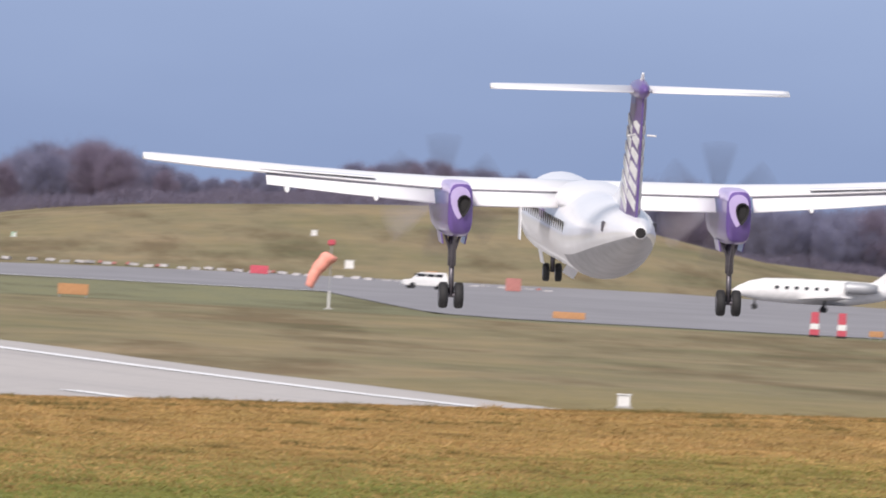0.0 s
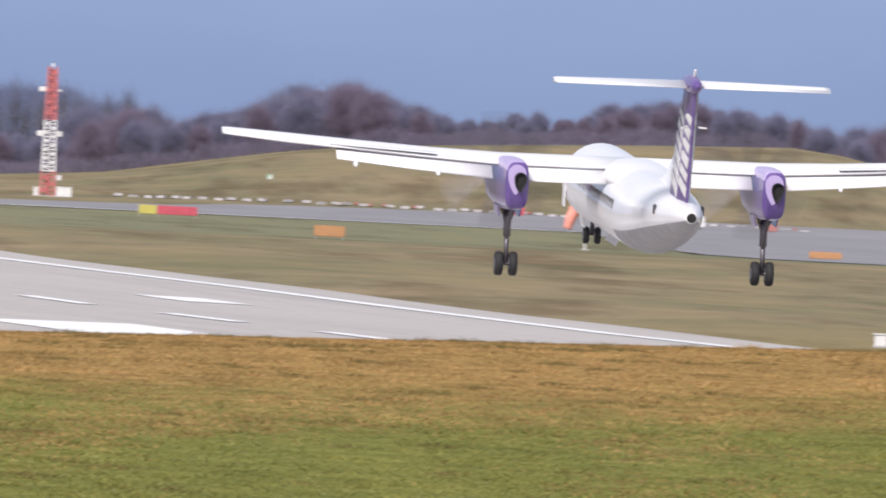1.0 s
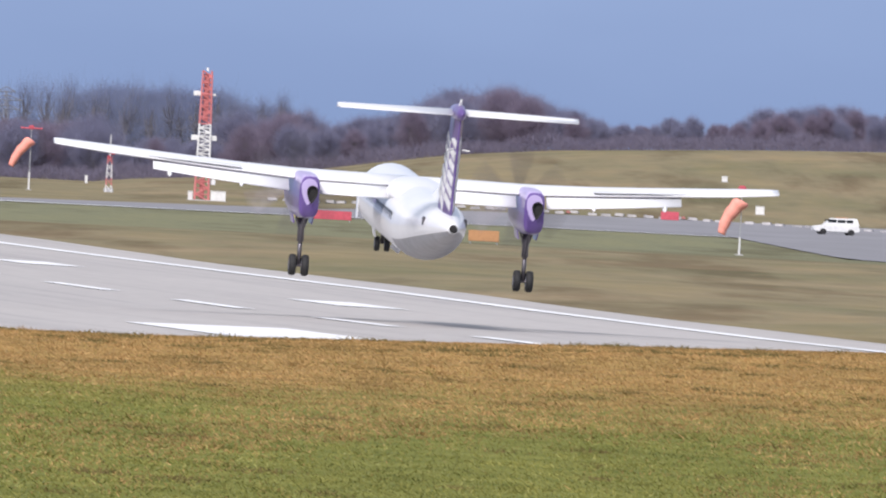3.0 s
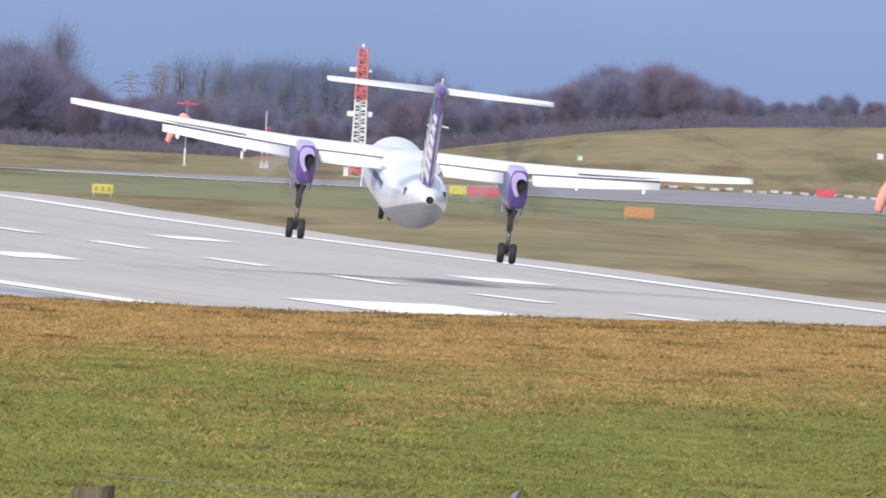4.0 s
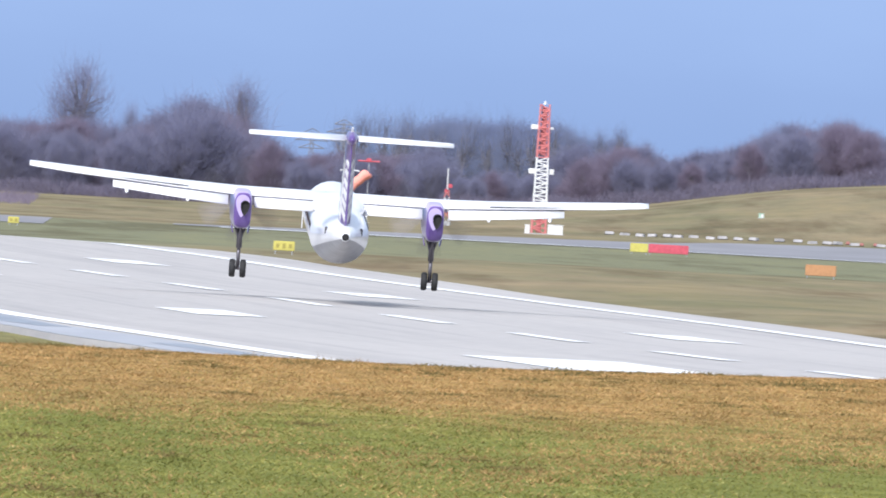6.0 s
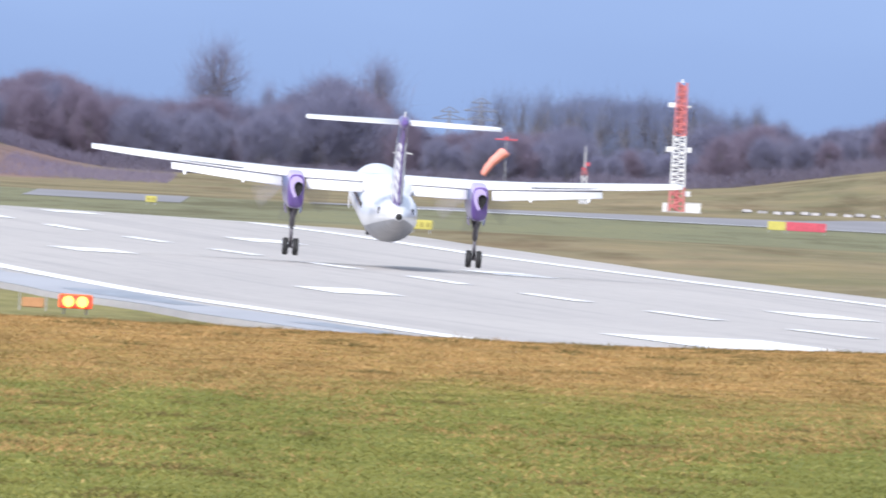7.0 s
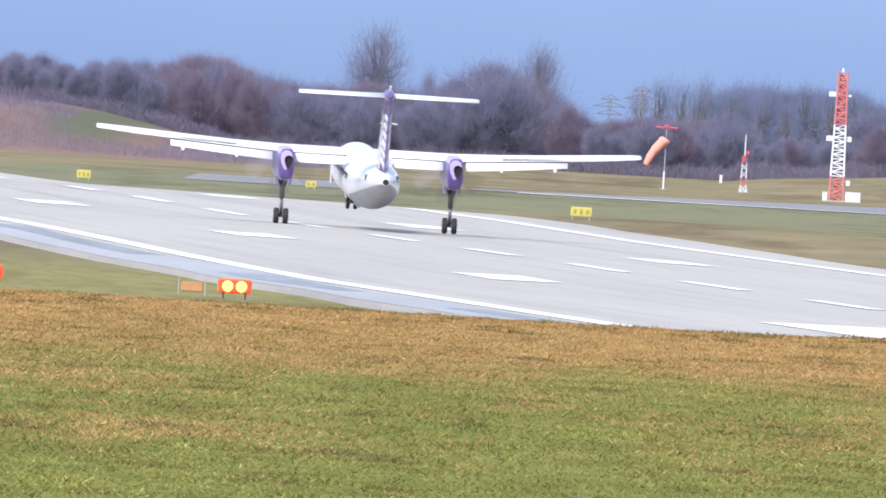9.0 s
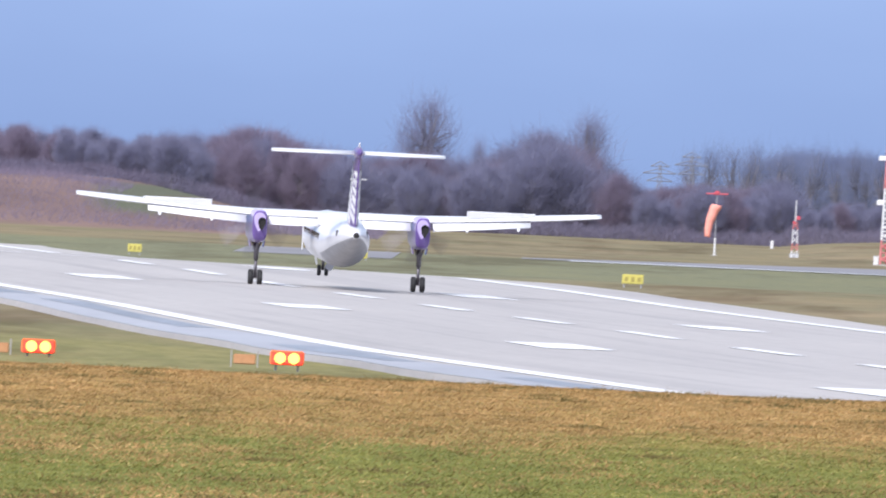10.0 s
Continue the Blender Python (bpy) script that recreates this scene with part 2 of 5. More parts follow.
def ground_cover():
    """Winter grass: green close by, dry and brown further off, bare earth on the bank."""
    m = bpy.data.materials.new("winter_grassland")
    m.use_nodes = True
    n, l = m.node_tree.nodes, m.node_tree.links
    b = n["Principled BSDF"]
    b.inputs["Roughness"].default_value = 0.95
    b.inputs["Specular IOR Level"].default_value = 0.1
    g = n.new("ShaderNodeNewGeometry")
    sep = n.new("ShaderNodeSeparateXYZ")
    l.new(g.outputs["Position"], sep.inputs[0])

    def noise_at(scale, stretch, detail=5):
        mp = n.new("ShaderNodeMapping")
        mp.inputs["Scale"].default_value = stretch
        l.new(g.outputs["Position"], mp.inputs[0])
        t = n.new("ShaderNodeTexNoise")
        t.inputs["Scale"].default_value = scale
        t.inputs["Detail"].default_value = detail
        t.inputs["Roughness"].default_value = 0.65
        l.new(mp.outputs[0], t.inputs["Vector"])
        return t.outputs[0]

    def ramp(fac, *stops):
        r = n.new("ShaderNodeValToRGB")
        els = r.color_ramp.elements
        for k, (p, c) in enumerate(stops):
            el = els[k] if k < 2 else els.new(p)
            el.position = p
            el.color = (*c, 1)
        l.new(fac, r.inputs[0])
        return r.outputs[0]

    def mask(axis, lo, hi, wobble, fac):
        a = n.new("ShaderNodeMath")
        a.operation = "MULTIPLY_ADD"
        a.inputs[1].default_value = wobble
        l.new(fac, a.inputs[0])
        l.new(sep.outputs[axis], a.inputs[2])
        r = n.new("ShaderNodeMapRange")
        r.inputs[1].default_value = lo
        r.inputs[2].default_value = hi
        l.new(a.outputs[0], r.inputs[0])
        return r.outputs[0]

    def mix(fac, a, c):
        x = n.new("ShaderNodeMixRGB")
        if hasattr(fac, "links"):
            l.new(fac, x.inputs[0])
        else:
            x.inputs[0].default_value = fac
        l.new(a, x.inputs[1])
        l.new(c, x.inputs[2])
        return x.outputs[0]

    fine = noise_at(1.6, (1, 0.35, 1))
    broad = noise_at(0.05, (1, 0.45, 1))
    green = ramp(fine, (0.3, (0.095, 0.112, 0.018)), (0.7, (0.205, 0.205, 0.048)))
    brown = ramp(fine, (0.3, (0.17, 0.105, 0.03)), (0.7, (0.42, 0.28, 0.09)))
    near = mix(mask(1, 215, 250, 60, noise_at(0.5, (1, 0.25, 1))), green, brown)
    sward = ramp(broad, (0.30, (0.160, 0.152, 0.082)), (0.50, (0.220, 0.186, 0.110)), (0.72, (0.275, 0.214, 0.130)))
    grain = ramp(noise_at(0.3, (1, 0.3, 1)), (0.3, (0.62, 0.62, 0.62)), (0.7, (1.15, 1.15, 1.15)))
    mul = n.new("ShaderNodeMixRGB")
    mul.blend_type = "MULTIPLY"
    mul.inputs[0].default_value = 0.35
    l.new(sward, mul.inputs[1])
    l.new(grain, mul.inputs[2])
    verge = ramp(fine, (0.3, (0.148, 0.156, 0.094)), (0.7, (0.212, 0.205, 0.124)))
    lawn = ramp(noise_at(0.9, (1, 0.08, 1)), (0.3, (0.165, 0.158, 0.062)), (0.7, (0.270, 0.238, 0.105)))
    furrow = ramp(noise_at(0.11, (1, 0.10, 1), 4), (0.36, (0.66, 0.60, 0.56)), (0.50, (1.0, 1.0, 1.0)), (0.66, (1.12, 1.08, 1.0)))
    worn = ramp(fine, (0.3, (0.190, 0.155, 0.072)), (0.7, (0.268, 0.216, 0.105)))
    side = mix(mask(0, 4, 12, 6, broad), lawn, worn)
    far = mix(mask(1, 1075, 1190, 60, broad), side, mul.outputs[0])
    strip = mix(mask(1, 1720, 1850, 160, broad), far, verge)
    hill = mix(mask(1, 2240, 2275, 24, broad), strip, mul.outputs[0])
    rows = n.new("ShaderNodeMixRGB")
    rows.blend_type = "MULTIPLY"
    rows.inputs[0].default_value = 0.85
    l.new(hill, rows.inputs[1])
    l.new(furrow, rows.inputs[2])
    col = mix(mask(1, 330, 400, 0, broad), near, rows.outputs[0])
    earth = ramp(broad, (0.3, (0.155, 0.105, 0.095)), (0.7, (0.245, 0.165, 0.140)))
    e1 = n.new("ShaderNodeMath")
    e1.operation = "MULTIPLY"
    l.new(mask(1, 2715, 2740, 10, broad), e1.inputs[0])
    inv = n.new("ShaderNodeMath")
    inv.operation = "SUBTRACT"
    inv.inputs[0].default_value = 1.0
    l.new(mask(0, -31, -26, 6, broad), inv.inputs[1])
    l.new(inv.outputs[0], e1.inputs[1])
    col = mix(e1.outputs[0], col, earth)
    turf = ramp(fine, (0.3, (0.105, 0.112, 0.075)), (0.7, (0.145, 0.150, 0.100)))
    e2 = n.new("ShaderNodeMath")
    e2.operation = "MULTIPLY"
    l.new(mask(0, -49, -46, 6, broad), e2.inputs[0])
    l.new(mask(1, 2772, 2790, 14, broad), e2.inputs[1])
    e3 = n.new("ShaderNodeMath")
    e3.operation = "MULTIPLY"
    l.new(e2.outputs[0], e3.inputs[0])
    inv2 = n.new("ShaderNodeMath")
    inv2.operation = "SUBTRACT"
    inv2.inputs[0].default_value = 1.0
    l.new(mask(0, -42, -38, 6, broad), inv2.inputs[1])
    l.new(inv2.outputs[0], e3.inputs[1])
    col = mix(e3.outputs[0], col, turf)
    l.new(col, b.inputs["Base Color"])
    bp = n.new("ShaderNodeBump")
    bp.inputs["Strength"].default_value = 0.6
    bp.inputs["Distance"].default_value = 0.15
    l.new(noise_at(2.5, (1, 0.3, 1)), bp.inputs["Height"])
    l.new(bp.outputs[0], b.inputs["Normal"])
    return m


GROUND = ground_cover()
TARMAC = tarmac()


# ---- building helpers ----
def part(name, bm, mat, parent=None, label="", smooth=False, m=None):
    """Links a bmesh as one mesh object, under a thing or a part if one is given."""
    me = bpy.data.meshes.new(name)
    bm.normal_update()
    bm.to_mesh(me)
    bm.free()
    for k in (mat if isinstance(mat, (list, tuple)) else [mat]):
        me.materials.append(k)
    if smooth:
        for p in me.polygons:
            p.use_smooth = True
    ob = new(name, me)
    if parent:
        ob.parent = parent
    if m is not None:
        ob.matrix_basis = m
    if label:
        tagged(ob, label)
    return ob


def from_lists(name, verts, faces, mat, parent=None):
    me = bpy.data.meshes.new(name)
    me.from_pydata(verts, [], faces)
    me.materials.append(mat)
    ob = new(name, me)
    if parent:
        ob.parent = parent
    return ob


def box(bm, size, m=None, bevel=0.0):
    r = bmesh.ops.create_cube(bm, size=1.0, matrix=(m or Matrix()) @ Matrix.Diagonal((*size, 1)))
    if bevel:
        edges = list({ed for v in r["verts"] for ed in v.link_edges})
        bmesh.ops.bevel(bm, geom=edges, offset=bevel, segments=2, affect="EDGES")
    return bm


def rod(bm, a, c, r1, r2=None, seg=8):
    """A tapered round bar from a to c."""
    a, c = Vector(a), Vector(c)
    d = c - a
    m = Matrix.Translation((a + c) / 2) @ d.to_track_quat("Z", "Y").to_matrix().to_4x4()
    bmesh.ops.create_cone(bm, cap_ends=True, segments=seg, radius1=r1, radius2=r1 if r2 is None else r2, depth=d.length, matrix=m)
    return bm


def loft(bm, rings, cap=True):
    """Skin over rings of equal point count."""
    made = [[bm.verts.new(p) for p in ring] for ring in rings]
    k = len(made[0])
    for a, c in zip(made, made[1:]):
        for i in range(k):
            bm.faces.new((a[i], a[(i + 1) % k], c[(i + 1) % k], c[i]))
    if cap:
        bm.faces.new(made[0][::-1])
        bm.faces.new(made[-1])
    bmesh.ops.recalc_face_normals(bm, faces=bm.faces)
    return bm


def oval(y, zc, hw, hh, seg=28, xc=0.0, power=1.0):
    """A ring across the y axis; power below 1 squares it off."""
    out = []
    for i in range(seg):
        a = 2 * math.pi * i / seg
        c, s = math.cos(a), math.sin(a)
        out.append((xc + hw * math.copysign(abs(c) ** power, c), y, zc + hh * math.copysign(abs(s) ** power, s)))
    return out


def smooth_step(a, b, v):
    t = min(1.0, max(0.0, (v - a) / (b - a)))
    return t * t * (3 - 2 * t)


def between(table, v):
    for (a, p), (c, q) in zip(table, table[1:]):
        if v <= c:
            return p + (q - p) * max(0.0, (v - a) / (c - a))
    return table[-1][1]


# ---- the lie of the land ----
FALL = [(-400, -1.75), (250, -1.75), (262, -1.775), (270, -1.82), (320, -2.9), (420, -6.0), (600, -6.35), (800, -6.25), (934, -6.12),
        (1060, -5.97), (1142, -5.74), (1209, -5.50), (1286, -5.30), (1366, -5.06), (1418, -4.88), (1500, -4.48), (1574, -4.24), (1700, -4.42), (1960, -4.85), (2060, -4.60), (2215, -4.15), (5000, -4.15)]
CREST = [(-400, -3.0), (25, -3.0), (31, -2.3), (44, -1.5), (56, 0.5), (68, 2.4), (80, 3.5), (101, 4.6), (122, 5.3), (131, 3.4), (145, 0.5), (180, -2.0), (400, -3.0)]


def tilt(w, y):
    """The near half of the runway lies a little higher further along it."""
    return 0.012 * min(26.0, max(0.0, -w)) * smooth_step(1060, 1300, y) * (1 - smooth_step(30, 70, -w)) * (1 - smooth_step(1500, 1800, y))


def land(x, y):
    z = between(FALL, y) + tilt(x - axis_x(y), y)
    if y < 420:
        z += 0.026 * min(24.0, max(0.0, x - 2.5)) * min(1.0, max(0.0, (y - 120) / 140)) * min(1.0, max(0.0, (420 - y) / 120))
    if y > 2400:
        z += (between(CREST, x) + 4.15) * smooth_step(2640, 2980, y)
        z += 4.6 * smooth_step(-27, -58, x) * smooth_step(2720, 2830, y)
    if 500 < y < 1650:
        z += 0.12 * (noise.noise(Vector((x * 0.02, y * 0.004, 3.1))))
    return z


def build_ground():
    xs = [-2500, -1500, -800, -400, -250, -180, -130] + [-100 + 5 * i for i in range(20)] + [2.5 * i for i in range(9)] + [25 + 5 * i for i in range(40)] + [245, 300, 400, 600, 1000, 1600, 2500]
    ys = [-1500, -600, -200, -50, 0] + [30 * i for i in range(1, 8)] + [215 + 4 * i for i in range(30)] + [340 + 20 * i for i in range(103)] + [2400 + 15 * i for i in range(50)] + [3200, 3400, 3800, 4900]
    ys = sorted(set(ys))
    verts, faces = [], []
    for y in ys:
        for x in xs:
            drop = runway_drop(x, y)
            verts.append((x, y, land(x, y) - drop))
    w = len(xs)
    for j in range(len(ys) - 1):
        for i in range(w - 1):
            faces.append((j * w + i, j * w + i + 1, (j + 1) * w + i + 1, (j + 1) * w + i))
    ob = from_lists("ground", verts, faces, GROUND)
    for p in ob.data.polygons:
        p.use_smooth = True
    tagged(ob, "rolling winter airfield grassland, green and straw brown", "grassland", kind="structure")


# ---- runway ----
SLOPE = 0.0823
CX = 101.6


def axis_x(y):
    return CX - SLOPE * y


def runway_drop(x, y):
    """The soil lies a little under the pavement."""
    w = x - axis_x(y)
    return 0.34 * (1 - smooth_step(27.6, 40, abs(w))) if 380 < y < 2090 else 0.0


def crown(w):
    """The runway is highest along its middle."""
    return 0.17 - 0.0095 * abs(w)


def strip(name, w0, w1, y0, y1, lift, mat, parent=None, step=10.0, rag=0.0, across=1):
    """A flat strip of pavement or paint along the runway, between two offsets from its middle."""
    verts, faces = [], []
    inner = [10.0 * q for q in range(int(y0 // step) + 1, int(math.ceil(y1 / step)))]
    rows = [y0] + [y for y in inner if y0 < y < y1] + [y1]
    for y in rows:
        r0, r1 = (rag * noise.noise(Vector((y * 0.02, 0.5, 0))), rag * noise.noise(Vector((y * 0.02, 7.5, 0)))) if rag else (0, 0)
        base = y // 10 * 10
        z = between(FALL, base) + (between(FALL, base + 10) - between(FALL, base)) * (y - base) / 10
        sides = [w0 + r0 + (w1 + r1 - w0 - r0) * i / across for i in range(across + 1)]
        line = [(w, 0.0) for w in sides]
        if across > 1:
            line = [(sides[0] - 0.15, -0.5)] + line + [(sides[-1] + 0.15, -0.5)]
        for w, dip in line:
            verts.append((axis_x(y) + w, y, z + crown(w) + tilt(w, y) + lift + dip))
    n = len(line)
    for i in range(len(rows) - 1):
        for j in range(n - 1):
            faces.append((n * i + j, n * i + j + 1, n * (i + 1) + j + 1, n * (i + 1) + j))
    return from_lists(name, verts, faces, mat, parent)


def build_runway():
    road = strip("runway", -26.7, 27.2, 420, 2080, 0.0, TARMAC, rag=1.2, across=28)
    tagged(road, "pale grey asphalt runway with white painted markings", "runway", kind="structure")
    strip("shoulder", -26.68, -23.3, 640, 1640, 0.012, SHOULDER, road, rag=1.2)
    for y0, y1, a, c in ((1135, 1235, -24.6, -23.1), (1015, 1075, -25.2, -23.6), (1262, 1330, -25.0, -23.2), (905, 960, -25.0, -23.5), (1420, 1500, -24.4, -23.2)):
        strip("wet_patch", a, c, y0, y1, 0.02, WET, road, rag=0.9)
    for w in (-21.9, 21.5):
        strip("edge_line", w - 0.6, w + 0.6, 430, 2070, 0.025, MARK, road)
    for k in range(-9, 17):
        y = 1069.6 + 59.3 * k
        strip("centre_dash", -0.45, 0.45, y - 14.5, y + 14.5, 0.025, MARK, road)
    for k in range(5):
        for w in (-10.05, 10.05):
            y = 1115 + 150.5 * k
            strip("touchdown_bar", w - 1.5, w + 1.5, y - 11.5, y + 11.5, 0.025, MARK, road)
    for w in (-10.05, 10.05):
        strip("aiming_point_bar", w - 3.0, w + 3.0, 912, 966, 0.025, MARK, road)


build_runway()
build_ground()


# ---- the landing aircraft: a high-wing twin turboprop with a T tail ----
def foil(chord, thick, nose_y, z, incidence=0.0, seg=9):
    """Points of a wing section in the y z plane, nose forward at nose_y."""
    up, low = [], []
    for i in range(seg + 1):
        t = i / seg
        h = thick * chord * 2.6 * (math.sqrt(t) * (1 - t) + 0.06 * t * (1 - t))
        up.append((t * chord, h * 0.75))
        low.append((t * chord, -h * 0.45))
    pts = up + low[-2:0:-1]
    c, s = math.cos(incidence), math.sin(incidence)
    return [(nose_y - a * c - h * s * 0, z + h - a * s) for a, h in pts]


def panel(bm, stations):
    """A lifting surface: stations of (x, nose y, chord, thickness, z, incidence)."""
    rings = []
    for x, ny, ch, th, z, inc in stations:
        rings.append([(x, y, zz) for y, zz in foil(ch, th, ny, z, inc)])
    return loft(bm, rings)


def wheel(name, parent, x, y, z, r, w):
    bm = bmesh.new()
    prof = [(-0.5, 0.55), (-0.5, 0.86), (-0.36, 0.97), (0, 1.0), (0.36, 0.97), (0.5, 0.86), (0.5, 0.55)]
    rings = [[(a * w, r * q * math.cos(2 * math.pi * i / 24), r * q * math.sin(2 * math.pi * i / 24)) for i in range(24)] for a, q in prof]
    loft(bm, rings)
    ty = part(name, bm, BLACK, parent, smooth=True, m=Matrix.Translation((x, y, z)))
    bm = bmesh.new()
    loft(bm, [[(a * w, r * q * math.cos(2 * math.pi * i / 16), r * q * math.sin(2 * math.pi * i / 16)) for i in range(16)] for a, q in [(-0.52, 0.2), (-0.53, 0.5), (0.53, 0.5), (0.52, 0.2)]])
    part("rim", bm, STEEL, ty, "dull metal wheel rim")
    return ty


def wing_line(x):
    """Leading edge, chord and height of the wing at a distance from the middle."""
    a = abs(x)
    if a < 4.6:
        return 2.35, 3.05, 3.90
    t = (a - 4.6) / 9.6
    return 2.35 - 0.75 * t, 3.05 - 1.75 * t, 3.90 + 0.40 * t + 0.20 * t * t


def teardrop(y, xc, zc, r, seg=20):
    """A ring across the y axis, round above and drawn out to a narrow end below."""
    out = []
    for i in range(seg):
        a = math.tau * i / seg
        c, q = math.cos(a), math.sin(a)
        out.append((xc + r * c * (1.0 if q > 0 else 1.0 - 0.55 * q * q) + 0.12 * r * min(0.0, q), y, zc + r * q * (1.0 if q > 0 else 2.3)))
    return out


def build_aircraft():
    plane = new("airplane")
    tagged(plane, "white and purple twin turboprop airliner landing, wheels and flaps down", "airplane")
    # fuselage
    bm = bmesh.new()
    ST = [(15.95, 2.15, 0.06, 0.06), (15.75, 2.17, 0.32, 0.30), (15.2, 2.24, 0.66, 0.60), (14.4, 2.38, 0.95, 0.90), (13.4, 2.52, 1.17, 1.18), (12.2, 2.6, 1.30, 1.32), (11.0, 2.6, 1.345, 1.345),
          (6.0, 2.6, 1.345, 1.345), (0.0, 2.6, 1.345, 1.345), (-4.0, 2.6, 1.345, 1.345), (-6.0, 2.65, 1.33, 1.30), (-8.0, 2.76, 1.25, 1.20), (-10.0, 2.90, 1.12, 1.05), (-12.0, 3.03, 0.95, 0.87), (-14.0, 3.15, 0.73, 0.66),
          (-15.6, 3.24, 0.52, 0.47), (-16.6, 3.29, 0.34, 0.32), (-17.1, 3.31, 0.20, 0.20)]
    fine = []
    for i in range(len(ST) - 1):
        q = [ST[max(0, i - 1)], ST[i], ST[i + 1], ST[min(len(ST) - 1, i + 2)]]
        for u in (0.0, 0.34, 0.67):
            row = []
            for a0, a1, a2, a3 in zip(*q):
                m1, m2 = (a2 - a0) / 2, (a3 - a1) / 2
                row.append(a1 * (2 * u ** 3 - 3 * u ** 2 + 1) + m1 * (u ** 3 - 2 * u ** 2 + u) + a2 * (3 * u ** 2 - 2 * u ** 3) + m2 * (u ** 3 - u ** 2))
            row[0] = ST[i][0] + (ST[i + 1][0] - ST[i][0]) * u
            fine.append(row)
    fine.append(ST[-1])
    loft(bm, [oval(*row) for row in fine])
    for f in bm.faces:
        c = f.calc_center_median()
        # aft faces turned downward are grey: the belly's shade is put into colour
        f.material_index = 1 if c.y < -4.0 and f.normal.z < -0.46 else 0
    body = part("fuselage", bm, [WHITE, BELLY], plane, "white fuselage, belly greyed for its shade", True)
    # closed black end, painting the dark inside of the tail exhaust
    bm = bmesh.new()
    loft(bm, [oval(-17.0, 3.31, 0.17, 0.17, 16), oval(-17.2, 3.31, 0.16, 0.16, 16)])
    part("tail_exhaust", bm, HOLE_SOOT, plane, "black tail exhaust")
    # wing fairing on top of the body
    bm = bmesh.new()
    loft(bm, [oval(4.2, 3.55, 0.35, 0.2), oval(3.0, 3.62, 1.05, 0.42), oval(1.0, 3.62, 1.25, 0.52), oval(-1.0, 3.55, 1.22, 0.50), oval(-2.6, 3.45, 1.0, 0.42), oval(-4.5, 3.4, 0.5, 0.3)])
    part("wing_fairing", bm, WHITE, plane, smooth=True)
    # cabin windows and doors
    for sx in (-1, 1):
        for k in range(20):
            y = 10.4 - 0.78 * k
            if -0.4 < y < 0.2:
                continue
            bm = bmesh.new()
            box(bm, (0.03, 0.28, 0.40), Matrix.Translation((sx * 1.318, y, 2.86)), 0.01)
            part("window", bm, GLASS, body)
        bm = bmesh.new()
        box(bm, (0.03, 0.75, 1.5), Matrix.Translation((sx * 1.335, 11.1, 2.5)), 0.01)
        part("cabin_door", bm, WHITE, body)
        bm = bmesh.new()
        box(bm, (0.05, 1.05, 0.42), pose(sx * 0.88, 14.05, 2.98, 22, sx * 28, sx * 22), 0.02)
        part("cockpit_window", bm, GLASS, body)
        bm = bmesh.new()
        box(bm, (0.04, 1.4, 0.34), pose(sx * 1.30, 3.6, 2.95, 0, 0, 0), 0.01)
        part("title_bar", bm, LILAC, body, "pale lilac lettering band")
        bm = bmesh.new()
        box(bm, (0.12, 0.34, 0.34), pose(sx * 0.80, -13.0, 3.30, 0, 0, 0), 0.03)
        part("side_vent", bm, STEEL, body, "small dark vent grille")
    # wing, flaps, ailerons
    for sx in (-1, 1):
        bm = bmesh.new()
        st = []
        for x in (0.0, 2.0, 4.6, 7.0, 9.5, 12.0, 13.8, 14.2):
            le, ch, z = wing_line(x)
            cut = 0.80 if x < 10.4 else 0.99
            if x == 14.2:
                le, ch = le - 0.12, ch * 0.9
            st.append((sx * x, le, ch * cut, 0.125 if x < 9 else 0.15, z, radians(2.5)))
        panel(bm, st)
        part("wing", bm, WHITE, plane, "white tapered wing", True)
        for x0, x1 in ((1.15, 3.85), (5.05, 10.35)):
            bm = bmesh.new()
            st = []
            for x in (x0, (x0 + x1) / 2, x1):
                le, ch, z = wing_line(x)
                st.append((sx * x, le - ch * 0.785, ch * 0.30, 0.12, z - 0.17 - 0.005 * ch, radians(27)))
            panel(bm, st)
            part("flap", bm, WHITE, plane, "white flap fully lowered", True)
            # dark rod added as the line of shade between wing and flap
            bm = bmesh.new()
            for xa, xb in ((x0, (x0 + x1) / 2), ((x0 + x1) / 2, x1)):
                la, ca, za = wing_line(xa)
                lb, cb, zb = wing_line(xb)
                rod(bm, (sx * xa, la - ca * 0.79, za - ca * 0.036 - 0.055), (sx * xb, lb - cb * 0.79, zb - cb * 0.036 - 0.055), 0.032, 0.032, 6)
            part("flap_shade_bar", bm, GAP_SHADE, plane, "dark bar for the shade between wing and flap")
        for x in (6.9, 9.7):
            le, ch, z = wing_line(x)
            bm = bmesh.new()
            loft(bm, [oval(le - ch * 0.45, z - 0.22, 0.05, 0.06, 12, sx * x), oval(le - ch * 0.75, z - 0.36, 0.11, 0.15, 12, sx * x), oval(le - ch * 1.0, z - 0.52, 0.10, 0.14, 12, sx * x), oval(le - ch * 1.12, z - 0.60, 0.03, 0.04, 12, sx * x)])
            part("hinge_fairing", bm, WHITE, plane, smooth=True)
    # engines, props, main gear
    props = []
    for sx in (-1, 1):
        ex = sx * 4.4
        bm = bmesh.new()
        NS = [(4.55, 3.28, 0.40, 0.42), (4.2, 3.25, 0.50, 0.60), (3.2, 3.20, 0.56, 0.78), (1.5, 3.16, 0.56, 0.86), (-0.5, 3.20, 0.50, 0.90), (-1.8, 3.24, 0.47, 0.88), (-2.5, 3.27, 0.45, 0.82), (-2.72, 3.29, 0.42, 0.77)]
